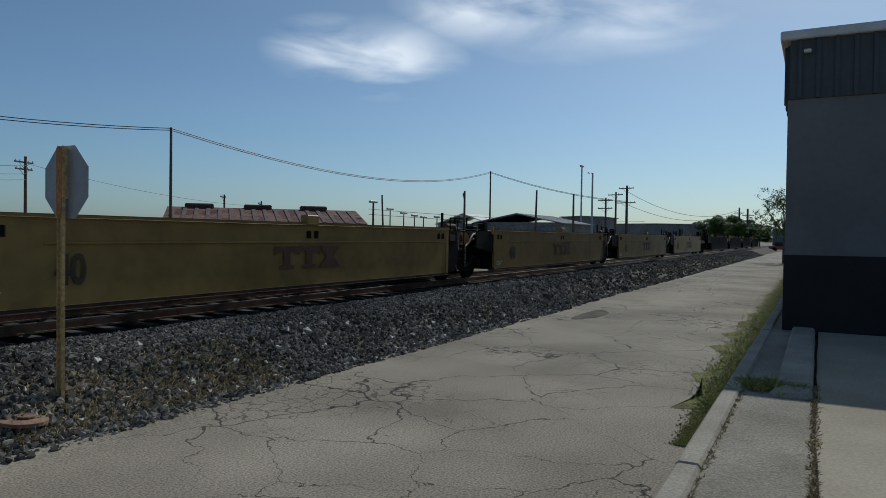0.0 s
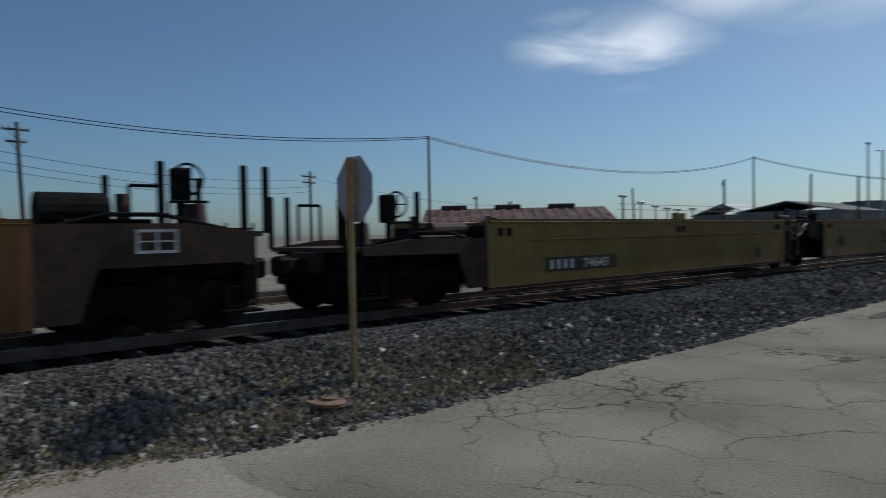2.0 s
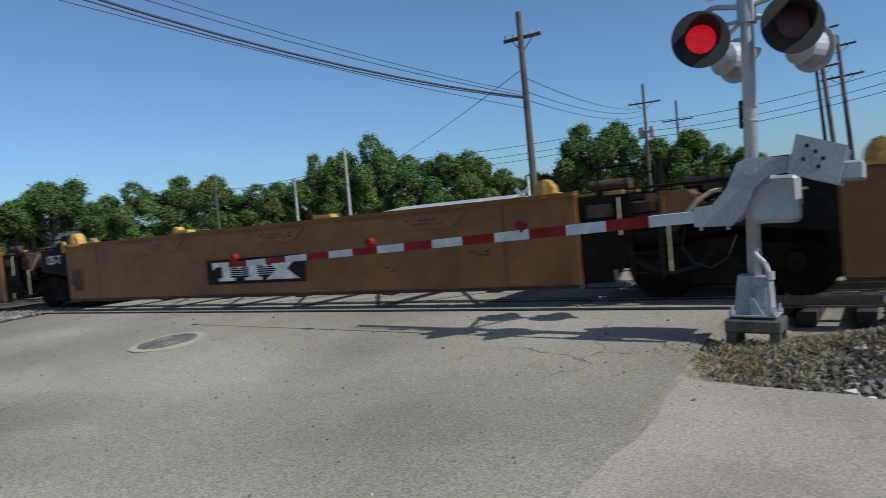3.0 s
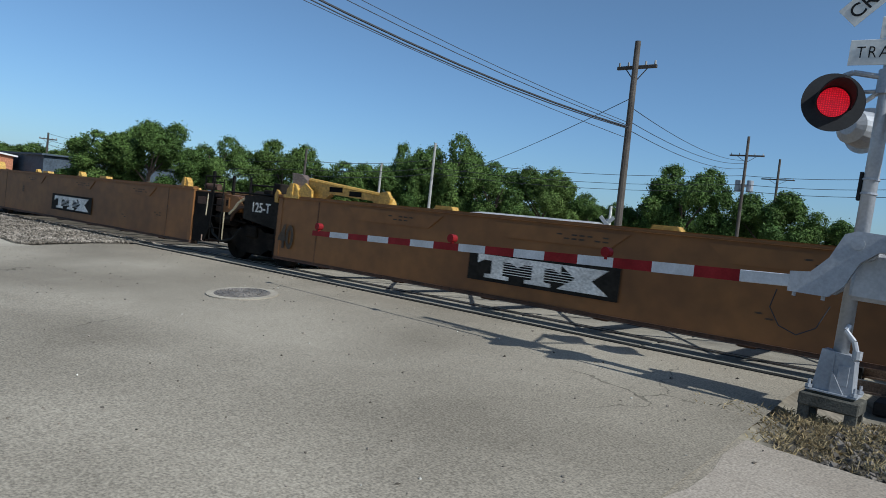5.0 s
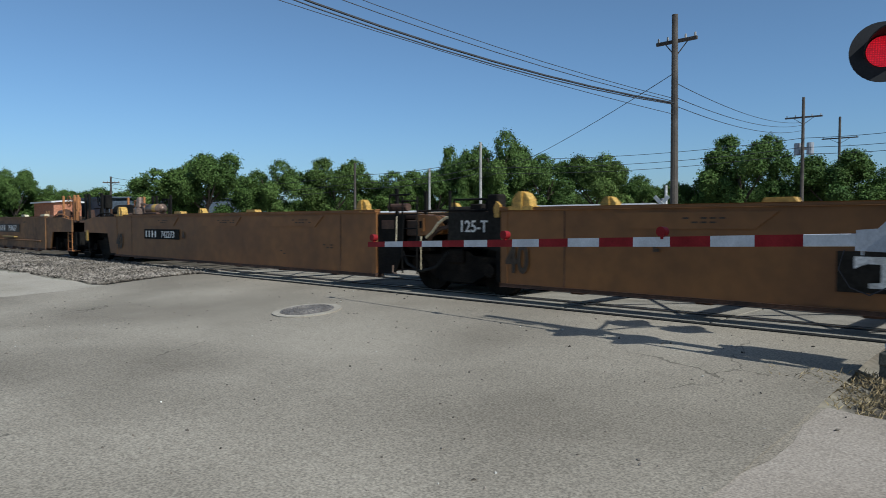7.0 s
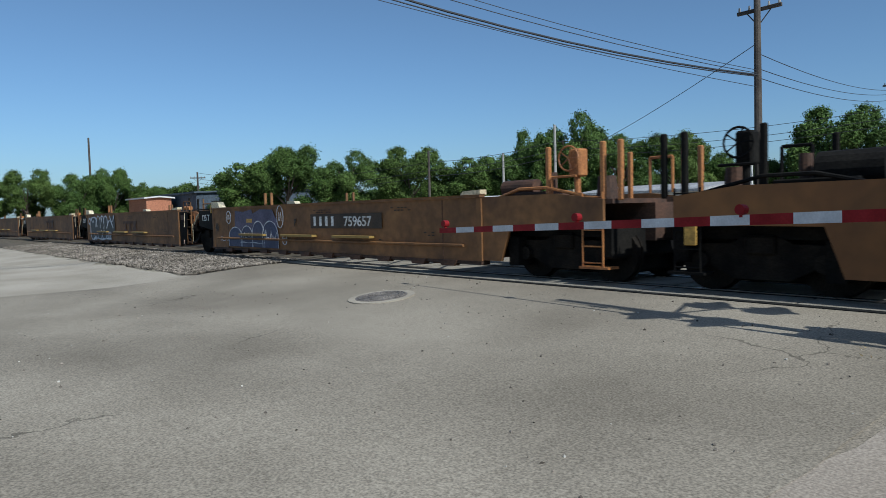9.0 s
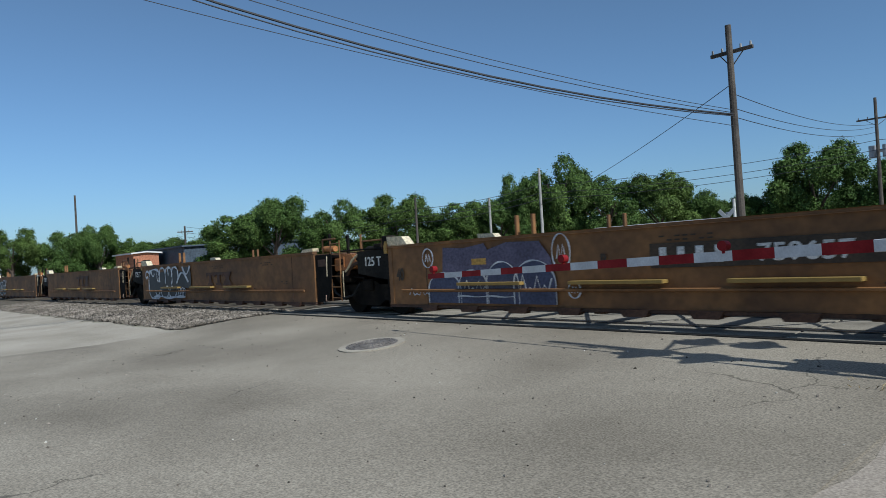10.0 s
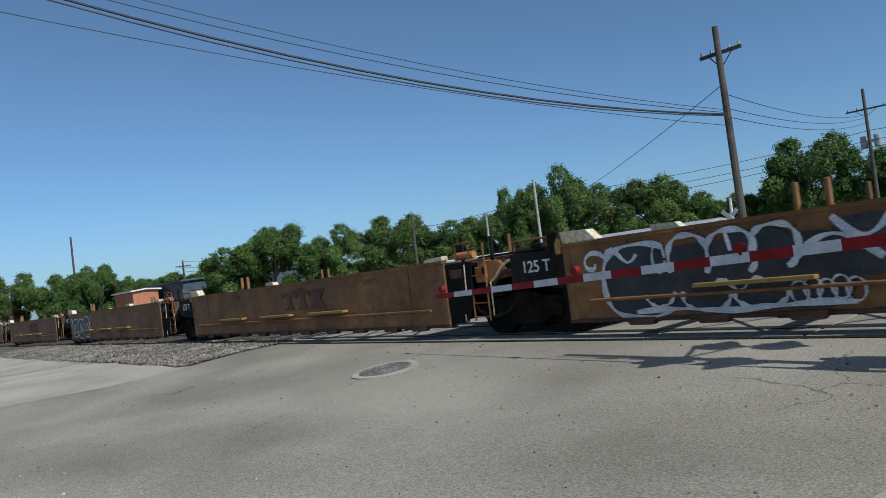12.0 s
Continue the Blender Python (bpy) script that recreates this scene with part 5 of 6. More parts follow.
    for i, s in enumerate((-120.2, -136.85, -153.4, -170.0, -186.6, -203.2)):
        u = well_car(s, "brown", "brown", bcl + (" and blue graffiti" if i == 0 else " and black graffiti" if i == 1 else ""), right_end=(i == 0), style="b")
        if i == 0:
            plate_number(u, 6.73, 10.04, 1.14, 0.25, "759657", "stencil")
            lettering("end_mark", "B", 0.3, "stencil", u, pose(5.8, -SIDE - 0.028, 1.0, 90), 0.8, 0.012)
            lettering("size_mark", "40", 0.36, "stencil", u, pose(0.3, -SIDE - 0.028, 0.85, 90), 0.7, 0.012)
            arch_graffiti(u)
        elif i == 1:
            bubble_graffiti(u)
            logo(u, 7.4, 1.02, 2.3, 0.56, fade=True)
        elif i == 2:
            logo(u, 7.6, 1.12, 2.6, 0.66, fade=True)
        elif i == 3:
            graffiti(u, 0.6, 3.6, 0.4, 1.4, "spray_black", 12, 3)
        else:
            logo(u, 7.6, 1.12, 2.6, 0.66, fade=True)
        TRAIN.append(u)


# ---- crossing signal ----
def build_signal():
    g = thing("crossing_signal", pose(-1.36, 7.72, 0.14, -2.2, 1.85, 0), "silver level crossing signal with lowered striped gate arm", "crossing signal")
    bm = bmesh.new()
    box(bm, -0.26, 0.26, -0.25, 0.25, 0.17, 0.3, 0.015)
    box(bm, -0.2, 0.2, -0.19, 0.19, 0.3, 0.325, 0.005)
    for x in (-0.25, 0.15):
        for y in (-0.24, 0.15):
            box(bm, x, x + 0.1, y, y + 0.09, -0.2, 0.175)
    part("foundation", bm, "footing", g, "weathered footing on four legs")
    bm = bmesh.new()
    box(bm, -0.22, 0.22, -0.21, 0.21, 0.325, 0.345, 0.004)
    prism(bm, [(-0.18, 0.345), (0.17, 0.345), (0.15, 0.66), (0.1, 0.72), (-0.14, 0.74)], -0.15, 0.15)
    box(bm, -0.03, -0.018, -0.163, -0.15, 0.36, 0.72)
    prism(bm, [(-0.02, 0.345), (0.1, 0.345), (-0.02, 0.55)], -0.19, -0.15)
    box(bm, 0.02, 0.12, -0.158, -0.15, 0.42, 0.62, 0.004)
    part("base", bm, "plate", g, "silver tapered junction base")
    for x in (-0.195, 0.195):
        for y in (-0.185, 0.185):
            shared("anchor", "anchor_bolt", "plate", g, lambda q: (tube(q, (0, 0, 0), (0, 0, 0.09), 0.016, seg=6), tube(q, (0, 0, 0.01), (0, 0, 0.04), 0.035, seg=6)), at=pose(x, y, 0.34))
    bm = bmesh.new()
    tube(bm, (0, 0, 0.7), (0, 0, 5.2), 0.07, 0.062, seg=20)
    part("mast", bm, "alu", g, "silver mast", True)
    for z in (2.28, 2.42):
        shared("band", "mast_band", "plate", g, lambda q: tube(q, (0, 0, 0), (0, 0, 0.02), 0.078, seg=18), "thin clamp band", at=pose(0, 0, z))
    bm = bmesh.new()
    box(bm, -0.1, -0.065, -0.03, 0.03, 2.22, 2.5, 0.006)
    part("bracket", bm, "signblack", g, "small dark bracket on the mast")
    bm = bmesh.new()
    pipe(bm, [(0.05, -0.1, 1.0), (0.03, -0.14, 0.95), (0.12, -0.17, 0.86), (0.16, -0.17, 0.74), (0.16, -0.16, 0.68)], 0.026, 8)
    tube(bm, (0.16, -0.16, 0.7), (0.16, -0.16, 0.78), 0.045, seg=10)
    part("conduit", bm, "alu", g, "flexible conduit")
    bm = bmesh.new()
    pipe(bm, [(-0.62, -0.2, 1.24), (-0.66, -0.2, 1.05), (-0.55, -0.2, 0.88), (-0.38, -0.2, 0.82), (-0.22, -0.18, 0.92), (-0.14, -0.12, 1.15)], 0.006, 6)
    part("arm_cable", bm, "wire", g, "thin black looped cable")
    # signs
    bm = bmesh.new()
    box(bm, -0.36, 0.36, -0.1, -0.09, 3.53, 3.78, 0.003)
    s = part("tracks_sign", bm, "signwhite", g, "white sign reading TRACKS")
    lettering("text", "TRACKS", 0.165, "signblack", s, pose(-0.3, -0.103, 3.6, 90), 0.8, -0.0015, 1.28)
    bm = bmesh.new()
    box(bm, -0.12, 0.12, -0.1, -0.09, 3.785, 4.0, 0.003)
    s = part("count_sign", bm, "signwhite", g, "white sign with the number 7")
    lettering("text", "7", 0.2, "signblack", s, pose(-0.05, -0.103, 3.82, 90), 0.9, 0.003)
    for k, (word, lean) in enumerate((("RAIL ROAD", -45), ("CROSSING", 45))):
        bm = bmesh.new()
        box(bm, -0.61, 0.61, -0.006, 0.006, -0.115, 0.115, 0.002)
        s = part("crossbuck_blade", bm, "signwhite", g, "white crossbuck blade")
        s.matrix_basis = pose(0, -0.1 - 0.016 * k, 4.42) @ pose(0, 0, 0, 0, -lean, 0)
        lettering("text", word, 0.19, "signblack", s, pose(-0.56, -0.008, -0.068, 90), 1.0 if k else 1.06, 0.001)
    # lamps
    bm = bmesh.new()
    tube(bm, (0, 0, 3.26), (0, 0, 3.5), 0.095, seg=14)
    part("hub", bm, "plate", g)
    for sx in (-1, 1):
        bm = bmesh.new()
        pipe(bm, [(0, -0.02, 3.42), (sx * 0.3, -0.05, 3.47), (sx * 0.38, -0.05, 3.44), (sx * 0.38, -0.05, 3.36)], 0.028, 8)
        pipe(bm, [(0, 0, 3.3), (sx * 0.3, -0.02, 3.28)], 0.02, 8)
        pipe(bm, [(0, 0.05, 3.38), (sx * 0.2, 0.5, 3.36), (sx * 0.4, 0.78, 3.3), (sx * 0.46, 0.8, 3.2)], 0.024, 8)
        part("cross_arm", bm, "alu", g)
        for sy, turn in ((-1, 22), (1, 152)):
            lamp = new("flashing_lamp")
            lamp.parent = g
            lamp.matrix_basis = pose(sx * 0.42 + ((0.16 if sx < 0 else 0.08) if sy > 0 else 0), -0.16 if sy < 0 else 0.8, 3.14 - (0.06 if sy > 0 else 0), 0, 0, turn)
            shared(("backing", sy), "background_disc", "hoodblack" if sy < 0 else "plate", lamp, lambda q: (tube(q, (0, -0.03, 0), (0, -0.018, 0), 0.287 if sy < 0 else 0.25, seg=32)), "matt black background disc" if sy < 0 else "pale grey disc seen from behind")
            shared("housing", "housing", "alu", lamp, lambda q: (tube(q, (0, -0.018, 0), (0, 0.2, 0), 0.2, 0.18, seg=20), tube(q, (0, 0.2, 0), (0, 0.26, 0), 0.18, 0.1, seg=20)))

            def hood(q):
                n = 18
                vs = []
                for i in range(n + 1):
                    a = math.pi * (-0.12 + 1.24 * i / n)
                    c, s_ = math.cos(a), math.sin(a)
                    d = 0.32 * max(0.15, 0.35 + 0.65 * s_)
                    vs.append([q.verts.new((r * c, y, r * s_)) for r, y in ((0.17, -0.03), (0.175, -0.03 - d), (0.165, -0.03 - d), (0.16, -0.03))])
                for p_, r_ in zip(vs, vs[1:]):
                    for j in range(4):
                        q.faces.new((p_[j], r_[j], r_[(j + 1) % 4], p_[(j + 1) % 4]))
            shared("hood", "hood", "hoodblack", lamp, hood)
            lit = sx < 0
            shared(("lens", lit), "lens", "lens" if lit else "lens_off", lamp, lambda q: [tube(q, (0, -0.045, 0), (0, -0.03, 0), 0.145, seg=28)] + [tube(q, (0.025 * i, -0.049, 0.025 * j), (0.025 * i, -0.045, 0.025 * j), 0.009, seg=5) for i in range(-5, 6) for j in range(-5, 6) if i * i + j * j < 27], "glowing red signal lens" if lit else "unlit dark red lens")
    # gate machine, counterweights and arm
    bm = bmesh.new()
    box(bm, -0.02, 0.42, -0.1, 0.28, 1.25, 1.72, 0.04)
    tube(bm, (0.1, -0.16, 1.72), (0.1, 0.3, 1.72), 0.09, seg=14)
    part("gate_machine", bm, "alu", g, "silver gate machine case")
    bm = bmesh.new()
    prism(bm, [(-0.52, 1.24), (-0.52, 1.44), (-0.34, 1.46), (-0.2, 1.62), (-0.1, 1.86), (0.0, 1.9), (0.45, 1.88), (0.45, 1.74), (0.2, 1.72), (0.06, 1.6), (-0.04, 1.36), (-0.16, 1.24)], -0.24, -0.17)
    prism(bm, [(-0.52, 1.27), (-0.52, 1.41), (-0.34, 1.43), (-0.2, 1.6), (-0.1, 1.83), (0.0, 1.87), (0.3, 1.85), (0.06, 1.6), (-0.04, 1.38), (-0.16, 1.27)], 0.17, 0.24)
    tube(bm, (0.02, -0.25, 1.78), (0.02, 0.25, 1.78), 0.06, seg=14)
    for x in (-0.46, -0.2):
        tube(bm, (x, -0.2, 1.2), (x, -0.2, 1.27), 0.02, seg=6)
    part("arm_support", bm, "plate", g, "grey cast arm support")
    for y0, y1 in ((-0.31, -0.25), (-0.16, -0.12), (0.25, 0.31)):
        bm = bmesh.new()
        prism(bm, [(0.44, 2.08), (0.86, 1.93), (0.78, 1.58), (0.36, 1.72)], y0, y1)
        for x, z in ((0.56, 1.93), (0.6, 1.85), (0.52, 1.84), (0.58, 1.77)):
            tube(bm, (x, y0 - 0.012, z), (x, y0, z), 0.012, seg=6)
        cw = part("counterweight", bm, "plate", g, "grey counterweight plate with bolt holes")
        if y0 < -0.3:
            for x, z in ((0.53, 1.96), (0.6, 1.9), (0.66, 1.83), (0.5, 1.84), (0.62, 1.76)):
                shared("hole", "bolt_hole", "signblack", cw, lambda q: tube(q, (0, -0.004, 0), (0, 0.001, 0), 0.02, seg=8), "dark bolt hole", at=pose(x, y0, z))
    bm = bmesh.new()
    box(bm, 0.74, 0.98, -0.2, 0.28, 1.62, 1.8, 0.02)
    part("weight_arm", bm, "plate", g)
    arm = new("gate_arm")
    arm.parent = g
    arm.matrix_basis = pose(-0.5, -0.2, 1.345, 0, -3.3, -4)
    bm = bmesh.new()
    box(bm, -0.5, 0.1, -0.03, 0.03, -0.062, 0.062, 0.006)
    part("arm_butt", bm, "white", arm)
    x = -0.5
    for i in range(15):
        h0 = 0.062 - 0.0012 * i
        bm = bmesh.new()
        box(bm, x - 0.492, x, -0.018 + 0.0004 * i, 0.018 - 0.0004 * i, -h0, h0)
        part("arm_stripe", bm, "red" if i % 2 == 0 else "white", arm, "red stripe" if i % 2 == 0 else "white stripe")
        x -= 0.492
    for d in (7.72, 4.58, 2.08):
        shared("armlamp", "arm_lamp", "red", arm, lambda q: (tube(q, (0, -0.05, 0.12), (0, 0.05, 0.12), 0.06, seg=14), box(q, -0.02, 0.02, -0.02, 0.02, 0.03, 0.08)), "small red arm lamp", at=pose(-d, 0, 0))


def build_far_crossbuck():
    g = thing("far_crossbuck", pose(-8.4, 17.0, 0.2), "white crossbuck on a slim post beyond the tracks", "road sign")
    bm = bmesh.new()
    tube(bm, (0, 0, -0.2), (0, 0, 2.12), 0.05, 0.045, seg=12)
    part("post", bm, "plate", g, "slim grey post")
    for k in (-1, 1):
        bm = bmesh.new()
        box(bm, -0.27, 0.27, -0.006, 0.006, -0.05, 0.05, 0.002)
        part("crossbuck_blade", bm, "signwhite", g, "white crossbuck blade").matrix_basis = pose(0, -0.06 - 0.008 * k, 1.98, 0, 45 * k, 0)


def build_stop_sign():
    s = thing("stop_sign", pose(4.12, 5.82, 0.24), "stop sign with bare metal back on faded yellow post", "road sign")
    s.rotation_euler[2] = radians(-92)
    bm = bmesh.new()
    r = 0.325 / math.cos(math.pi / 8)
    prism(bm, [(r * math.cos(math.pi / 8 + i * math.pi / 4), 1.9 + r * math.sin(math.pi / 8 + i * math.pi / 4)) for i in range(8)], 0.0, 0.004)
    part("plate", bm, "signback", s, "octagonal bare metal plate")
    bm = bmesh.new()
    prism(bm, [((r - 0.01) * math.cos(math.pi / 8 + i * math.pi / 4), 1.9 + (r - 0.01) * math.sin(math.pi / 8 + i * math.pi / 4)) for i in range(8)], 0.004, 0.006)
    part("face", bm, "red", s, "red front face")
    bm = bmesh.new()
    box(bm, -0.04, 0.04, -0.035, -0.03, -0.2, 2.22)
    box(bm, -0.04, -0.034, -0.06, -0.035, -0.2, 2.22)
    box(bm, 0.034, 0.04, -0.06, -0.035, -0.2, 2.22)
    box(bm, -0.03, 0.03, -0.03, 0.0, 1.75, 2.2)
    part("post", bm, "postyellow", s, "channel post in faded yellow")
    bm = bmesh.new()
    box(bm, -0.042, 0.042, -0.066, -0.062, 1.6, 2.2)
    part("reflector", bm, "orange", s, "orange strip on the post")


def build_small():
    m = thing("manhole", pose(-10.03, 7.02, ground_z(0, 7.02) + 0.014), "round iron manhole cover in the asphalt", "manhole cover")
    m.rotation_euler[0] = math.atan2(ground_z(0, 7.5) - ground_z(0, 6.5), 1.0)
    bm = bmesh.new()
    tube(bm, (0, 0, -0.05), (0, 0, 0.012), 0.59, seg=36)
    part("collar", bm, "kerb", m, "pale concrete collar")
    bm = bmesh.new()
    tube(bm, (0, 0, -0.04), (0, 0, 0.018), 0.46, seg=36)
    for r in (0.12, 0.22, 0.32, 0.41):
        for i in range(24):
            a, b = 2 * math.pi * i / 24, 2 * math.pi * (i + 0.7) / 24
            tube(bm, (r * math.cos(a), r * math.sin(a), 0.02), (r * math.cos(b), r * math.sin(b), 0.02), 0.012, seg=4)
    part("cover", bm, "manhole", m, "ribbed iron cover")
    l = thing("utility_cover", pose(3.62, 5.62, ballast_z(3.62, 5.62) + 0.015, 4, 3, 20), "rusty orange round utility lid among the stones", "lid")
    bm = bmesh.new()
    tube(bm, (0, 0, 0), (0, 0, 0.03), 0.19, seg=24)
    tube(bm, (0.05, 0.02, 0.035), (0.05, 0.02, 0.05), 0.08, seg=12)
    part("cover_plate", bm, "lid", l)
    h = thing("pothole", pose(15.4, 4.25, 0.004), "shallow dark pothole in the street's edge", "pothole", kind="structure")
    bm = bmesh.new()
    prism_flat(bm, [(1.0 * math.cos(a) * (1 + 0.25 * math.sin(3 * a)), 0.3 * math.sin(a) * (1 + 0.2 * math.cos(2 * a))) for a in [k * 0.35 for k in range(18)]], 0.0, 0.003)
    part("pit", bm, "ballast", h)
    p = thing("loose_pipe", pose(0.2, 8.2, 0), "short white pipe lying on the ballast", "pipe")
    bm = bmesh.new()
    tube(bm, (-0.42, 1.0, 0.39), (0.4, -1.15, 0.46), 0.048, seg=14)
    tube(bm, (-0.428, 1.02, 0.389), (-0.385, 0.908, 0.393), 0.057, seg=14)
    part("pipe", bm, "pvc", p)
    rng = random.Random(5)

    def tufts(name, n, place, h, material, label, cat="grass"):
        bm = bmesh.new()
        for _ in range(n):
            x, y, z = place()
            for _ in range(5):
                a, b = rng.uniform(0, 6.3), rng.uniform(0.3, 2.6)
                hh = h * rng.uniform(0.2, 1.3) / (0.6 + 0.4 * b)
                dx, dy = math.cos(a), math.sin(a)
                w = 0.003 + 0.004 * rng.random()
                v = [bm.verts.new(q) for q in ((x - dy * w, y + dx * w, z), (x + dy * w, y - dx * w, z), (x + dx * hh * b * 0.5, y + dy * hh * b * 0.5, z + hh * 0.7), (x + dx * hh * b, y + dy * hh * b, z + hh))]
                bm.faces.new((v[0], v[1], v[2]))
                bm.faces.new((v[2], v[1], v[3]))
        me = bpy.data.meshes.new(name)
        bm.to_mesh(me)
        bm.free()
        tagged(link_mesh(name, me, material), label, cat, kind="stuff")

    def verge():
        x = 6.2 + 40 * rng.random() ** 1.35
        w = 0.1 + 0.16 * smooth01(6, 11, x) + 0.006 * (x - 7)
        return x, 0.8 + abs(rng.gauss(0, w * 0.6)), 0.0
    tufts("verge_grass", 12000, verge, 0.02, "grass", "thin green grass strip along the kerb")
    tufts("verge_straw", 3500, verge, 0.018, "straw", "dry stalks along the kerb")
    tufts("joint_weeds", 220, lambda: (rng.uniform(4.5, 9.0), 0.565 + rng.gauss(0, 0.012), 0.08), 0.025, "straw", "weeds in the pavement joint")
    tufts("joint_weeds", 450, lambda: (rng.uniform(4.5, 9.0), -0.12 + rng.gauss(0, 0.018), 0.085), 0.028, "straw", "weeds in the slab joint")
    tufts("corner_weeds", 200, lambda: (8.6 + rng.gauss(0, 0.14), 0.36 + rng.gauss(0, 0.13), 0.09), 0.08, "grass", "dark weeds at the pavement corner")
    tufts("signal_straw", 1100, lambda: (lambda a, b: (a, b, ballast_z(a, b)))(-1.0 + rng.gauss(0, 0.55), 7.2 + rng.gauss(0, 0.4)), 0.06, "straw", "dry straw round the signal footing")
    tufts("bank_weeds", 1600, lambda: (lambda a, b: (a, b, ballast_z(a, b)))(0.5 + 6 * rng.random(), 5.3 + abs(rng.gauss(0, 0.45))), 0.06, "straw", "dry weeds at the foot of the bank")


# ---- poles, wires, trees, distance ----
def pole(x, y, h, r=0.14, arms=(), material="wood", label="brown timber utility pole", lean=(0, 0), extras=()):
    p = thing("utility_pole", pose(x, y, 0.2, lean[1], lean[0], 0), label, "utility pole", "utility poles")
    bm = bmesh.new()
    tube(bm, (0, 0, -0.5), (0, 0, h), r, r * 0.68, seg=10)
    part("post", bm, material, p)
    for z, w, turn in arms:
        bm = bmesh.new()
        box(bm, -w / 2, w / 2, r * 0.6, r * 0.6 + 0.1, z - 0.06, z + 0.06, 0.01)
        for sx in (-1, 1):
            tube(bm, (sx * w * 0.3, r * 0.6 + 0.05, z), (0, r * 0.5, z - 0.55), 0.02, seg=5)
        a = part("crossarm", bm, "wood", p)
        a.matrix_basis = pose(0, 0, 0, 0, 0, turn)
        for k in (-0.45, -0.22, 0.22, 0.45):
            shared("insulator", "insulator", "greywood", a, lambda q: tube(q, (0, 0, 0.06), (0, 0, 0.2), 0.04, 0.03, seg=7), at=pose(k * w, r * 0.6 + 0.05, z))
    for kind, z in extras:
        bm = bmesh.new()
        if kind == "can":
            for dx in (-0.45, 0.45):
                tube(bm, (dx, 0.3, z - 0.45), (dx, 0.3, z + 0.45), 0.26, seg=12)
            box(bm, -0.6, 0.6, 0.05, 0.15, z - 0.1, z + 0.1)
            part("transformer", bm, "plate", p, "grey transformer cans")
        elif kind == "lamp":
            pipe(bm, [(0, 0, z), (-0.8, 0, z + 0.2), (-1.6, 0, z + 0.1)], 0.04)
            box(bm, -2.0, -1.5, -0.12, 0.12, z, z + 0.12, 0.03)
            part("street_light", bm, "plate", p, "street light head")
        elif kind == "top":
            box(bm, -0.7, 0.7, -0.15, 0.15, z - 0.1, z + 0.15, 0.03)
            part("light_head", bm, "plate", p, "yard light head")
    return p


def wire(p, q, sag, r=0.018, n=18, label="thin black sagging overhead wire"):
    p, q = Vector(p), Vector(q)
    side = (q - p).cross(Vector((0, 0, 1))).normalized()
    bm = bmesh.new()
    rings = []
    for i in range(n + 1):
        c = p.lerp(q, i / n) - Vector((0, 0, sag * 4 * (i / n) * (1 - i / n)))
        rings.append([bm.verts.new(c + r * (math.cos(a) * side + math.sin(a) * Vector((0, 0, 1)))) for a in (0, 1.257, 2.513, 3.77, 5.027)])
    for a, b in zip(rings, rings[1:]):
        for k in range(5):
            bm.faces.new((a[k], a[(k + 1) % 5], b[(k + 1) % 5], b[k]))
    tagged(part("overhead_wire", bm, "wire"), label, "overhead wire", "overhead wires")


def leaf_crown(seed, n_clumps, leaves, size, n_lobes=19):
    """Boughs as lobes, clumps on their shells, leaves that face outwards and up."""
    rng = np.random.default_rng(seed)
    lobes = [(0.0, 0.0, 0.6, 0.3)]
    for i in range(n_lobes):
        a, d = i * 2.4 + rng.uniform(0, 0.8), rng.uniform(0.3, 0.8)
        lobes.append((d * math.cos(a), d * math.sin(a), rng.uniform(0.28, 0.86 * math.sqrt(1 - 0.62 * d * d)), rng.uniform(0.13, 0.25)))
    V, N = [], 0
    for c in range(n_clumps):
        lx, ly, lz, lr = lobes[rng.integers(len(lobes))]
        d = rng.normal(size=3)
        d[2] = d[2] + 0.25
        d /= np.linalg.norm(d)
        c0 = np.array((lx, ly, lz)) + d * lr * rng.uniform(0.8, 1.06) * (1, 1, 0.5)
        if c0[2] < 0.12:
            continue
        k = leaves
        o = c0 + rng.normal(size=(k, 3)) * (0.04, 0.04, 0.018) * rng.choice((0.6, 0.9, 1.2), (k, 1))
        n = 0.75 * d + (0, 0, 0.35) + 0.55 * rng.normal(size=(k, 3))
        n /= np.linalg.norm(n, axis=1)[:, None]
        a = np.cross(n, rng.normal(size=(k, 3)))
        a /= np.linalg.norm(a, axis=1)[:, None]
        b = np.cross(n, a)
        s = size * rng.uniform(0.6, 1.4, (k, 1)) * np.array((1.7, 1.7, 0.85))
        V.append(np.stack([o - a * s, o + b * s * 0.55, o + a * s, o - b * s * 0.55], 1).reshape(-1, 3))
        N += k
    me = bpy.data.meshes.new("crown")
    me.from_pydata(np.concatenate(V).tolist(), [], np.arange(4 * N).reshape(-1, 4).tolist())
    return me


CROWNS = {}


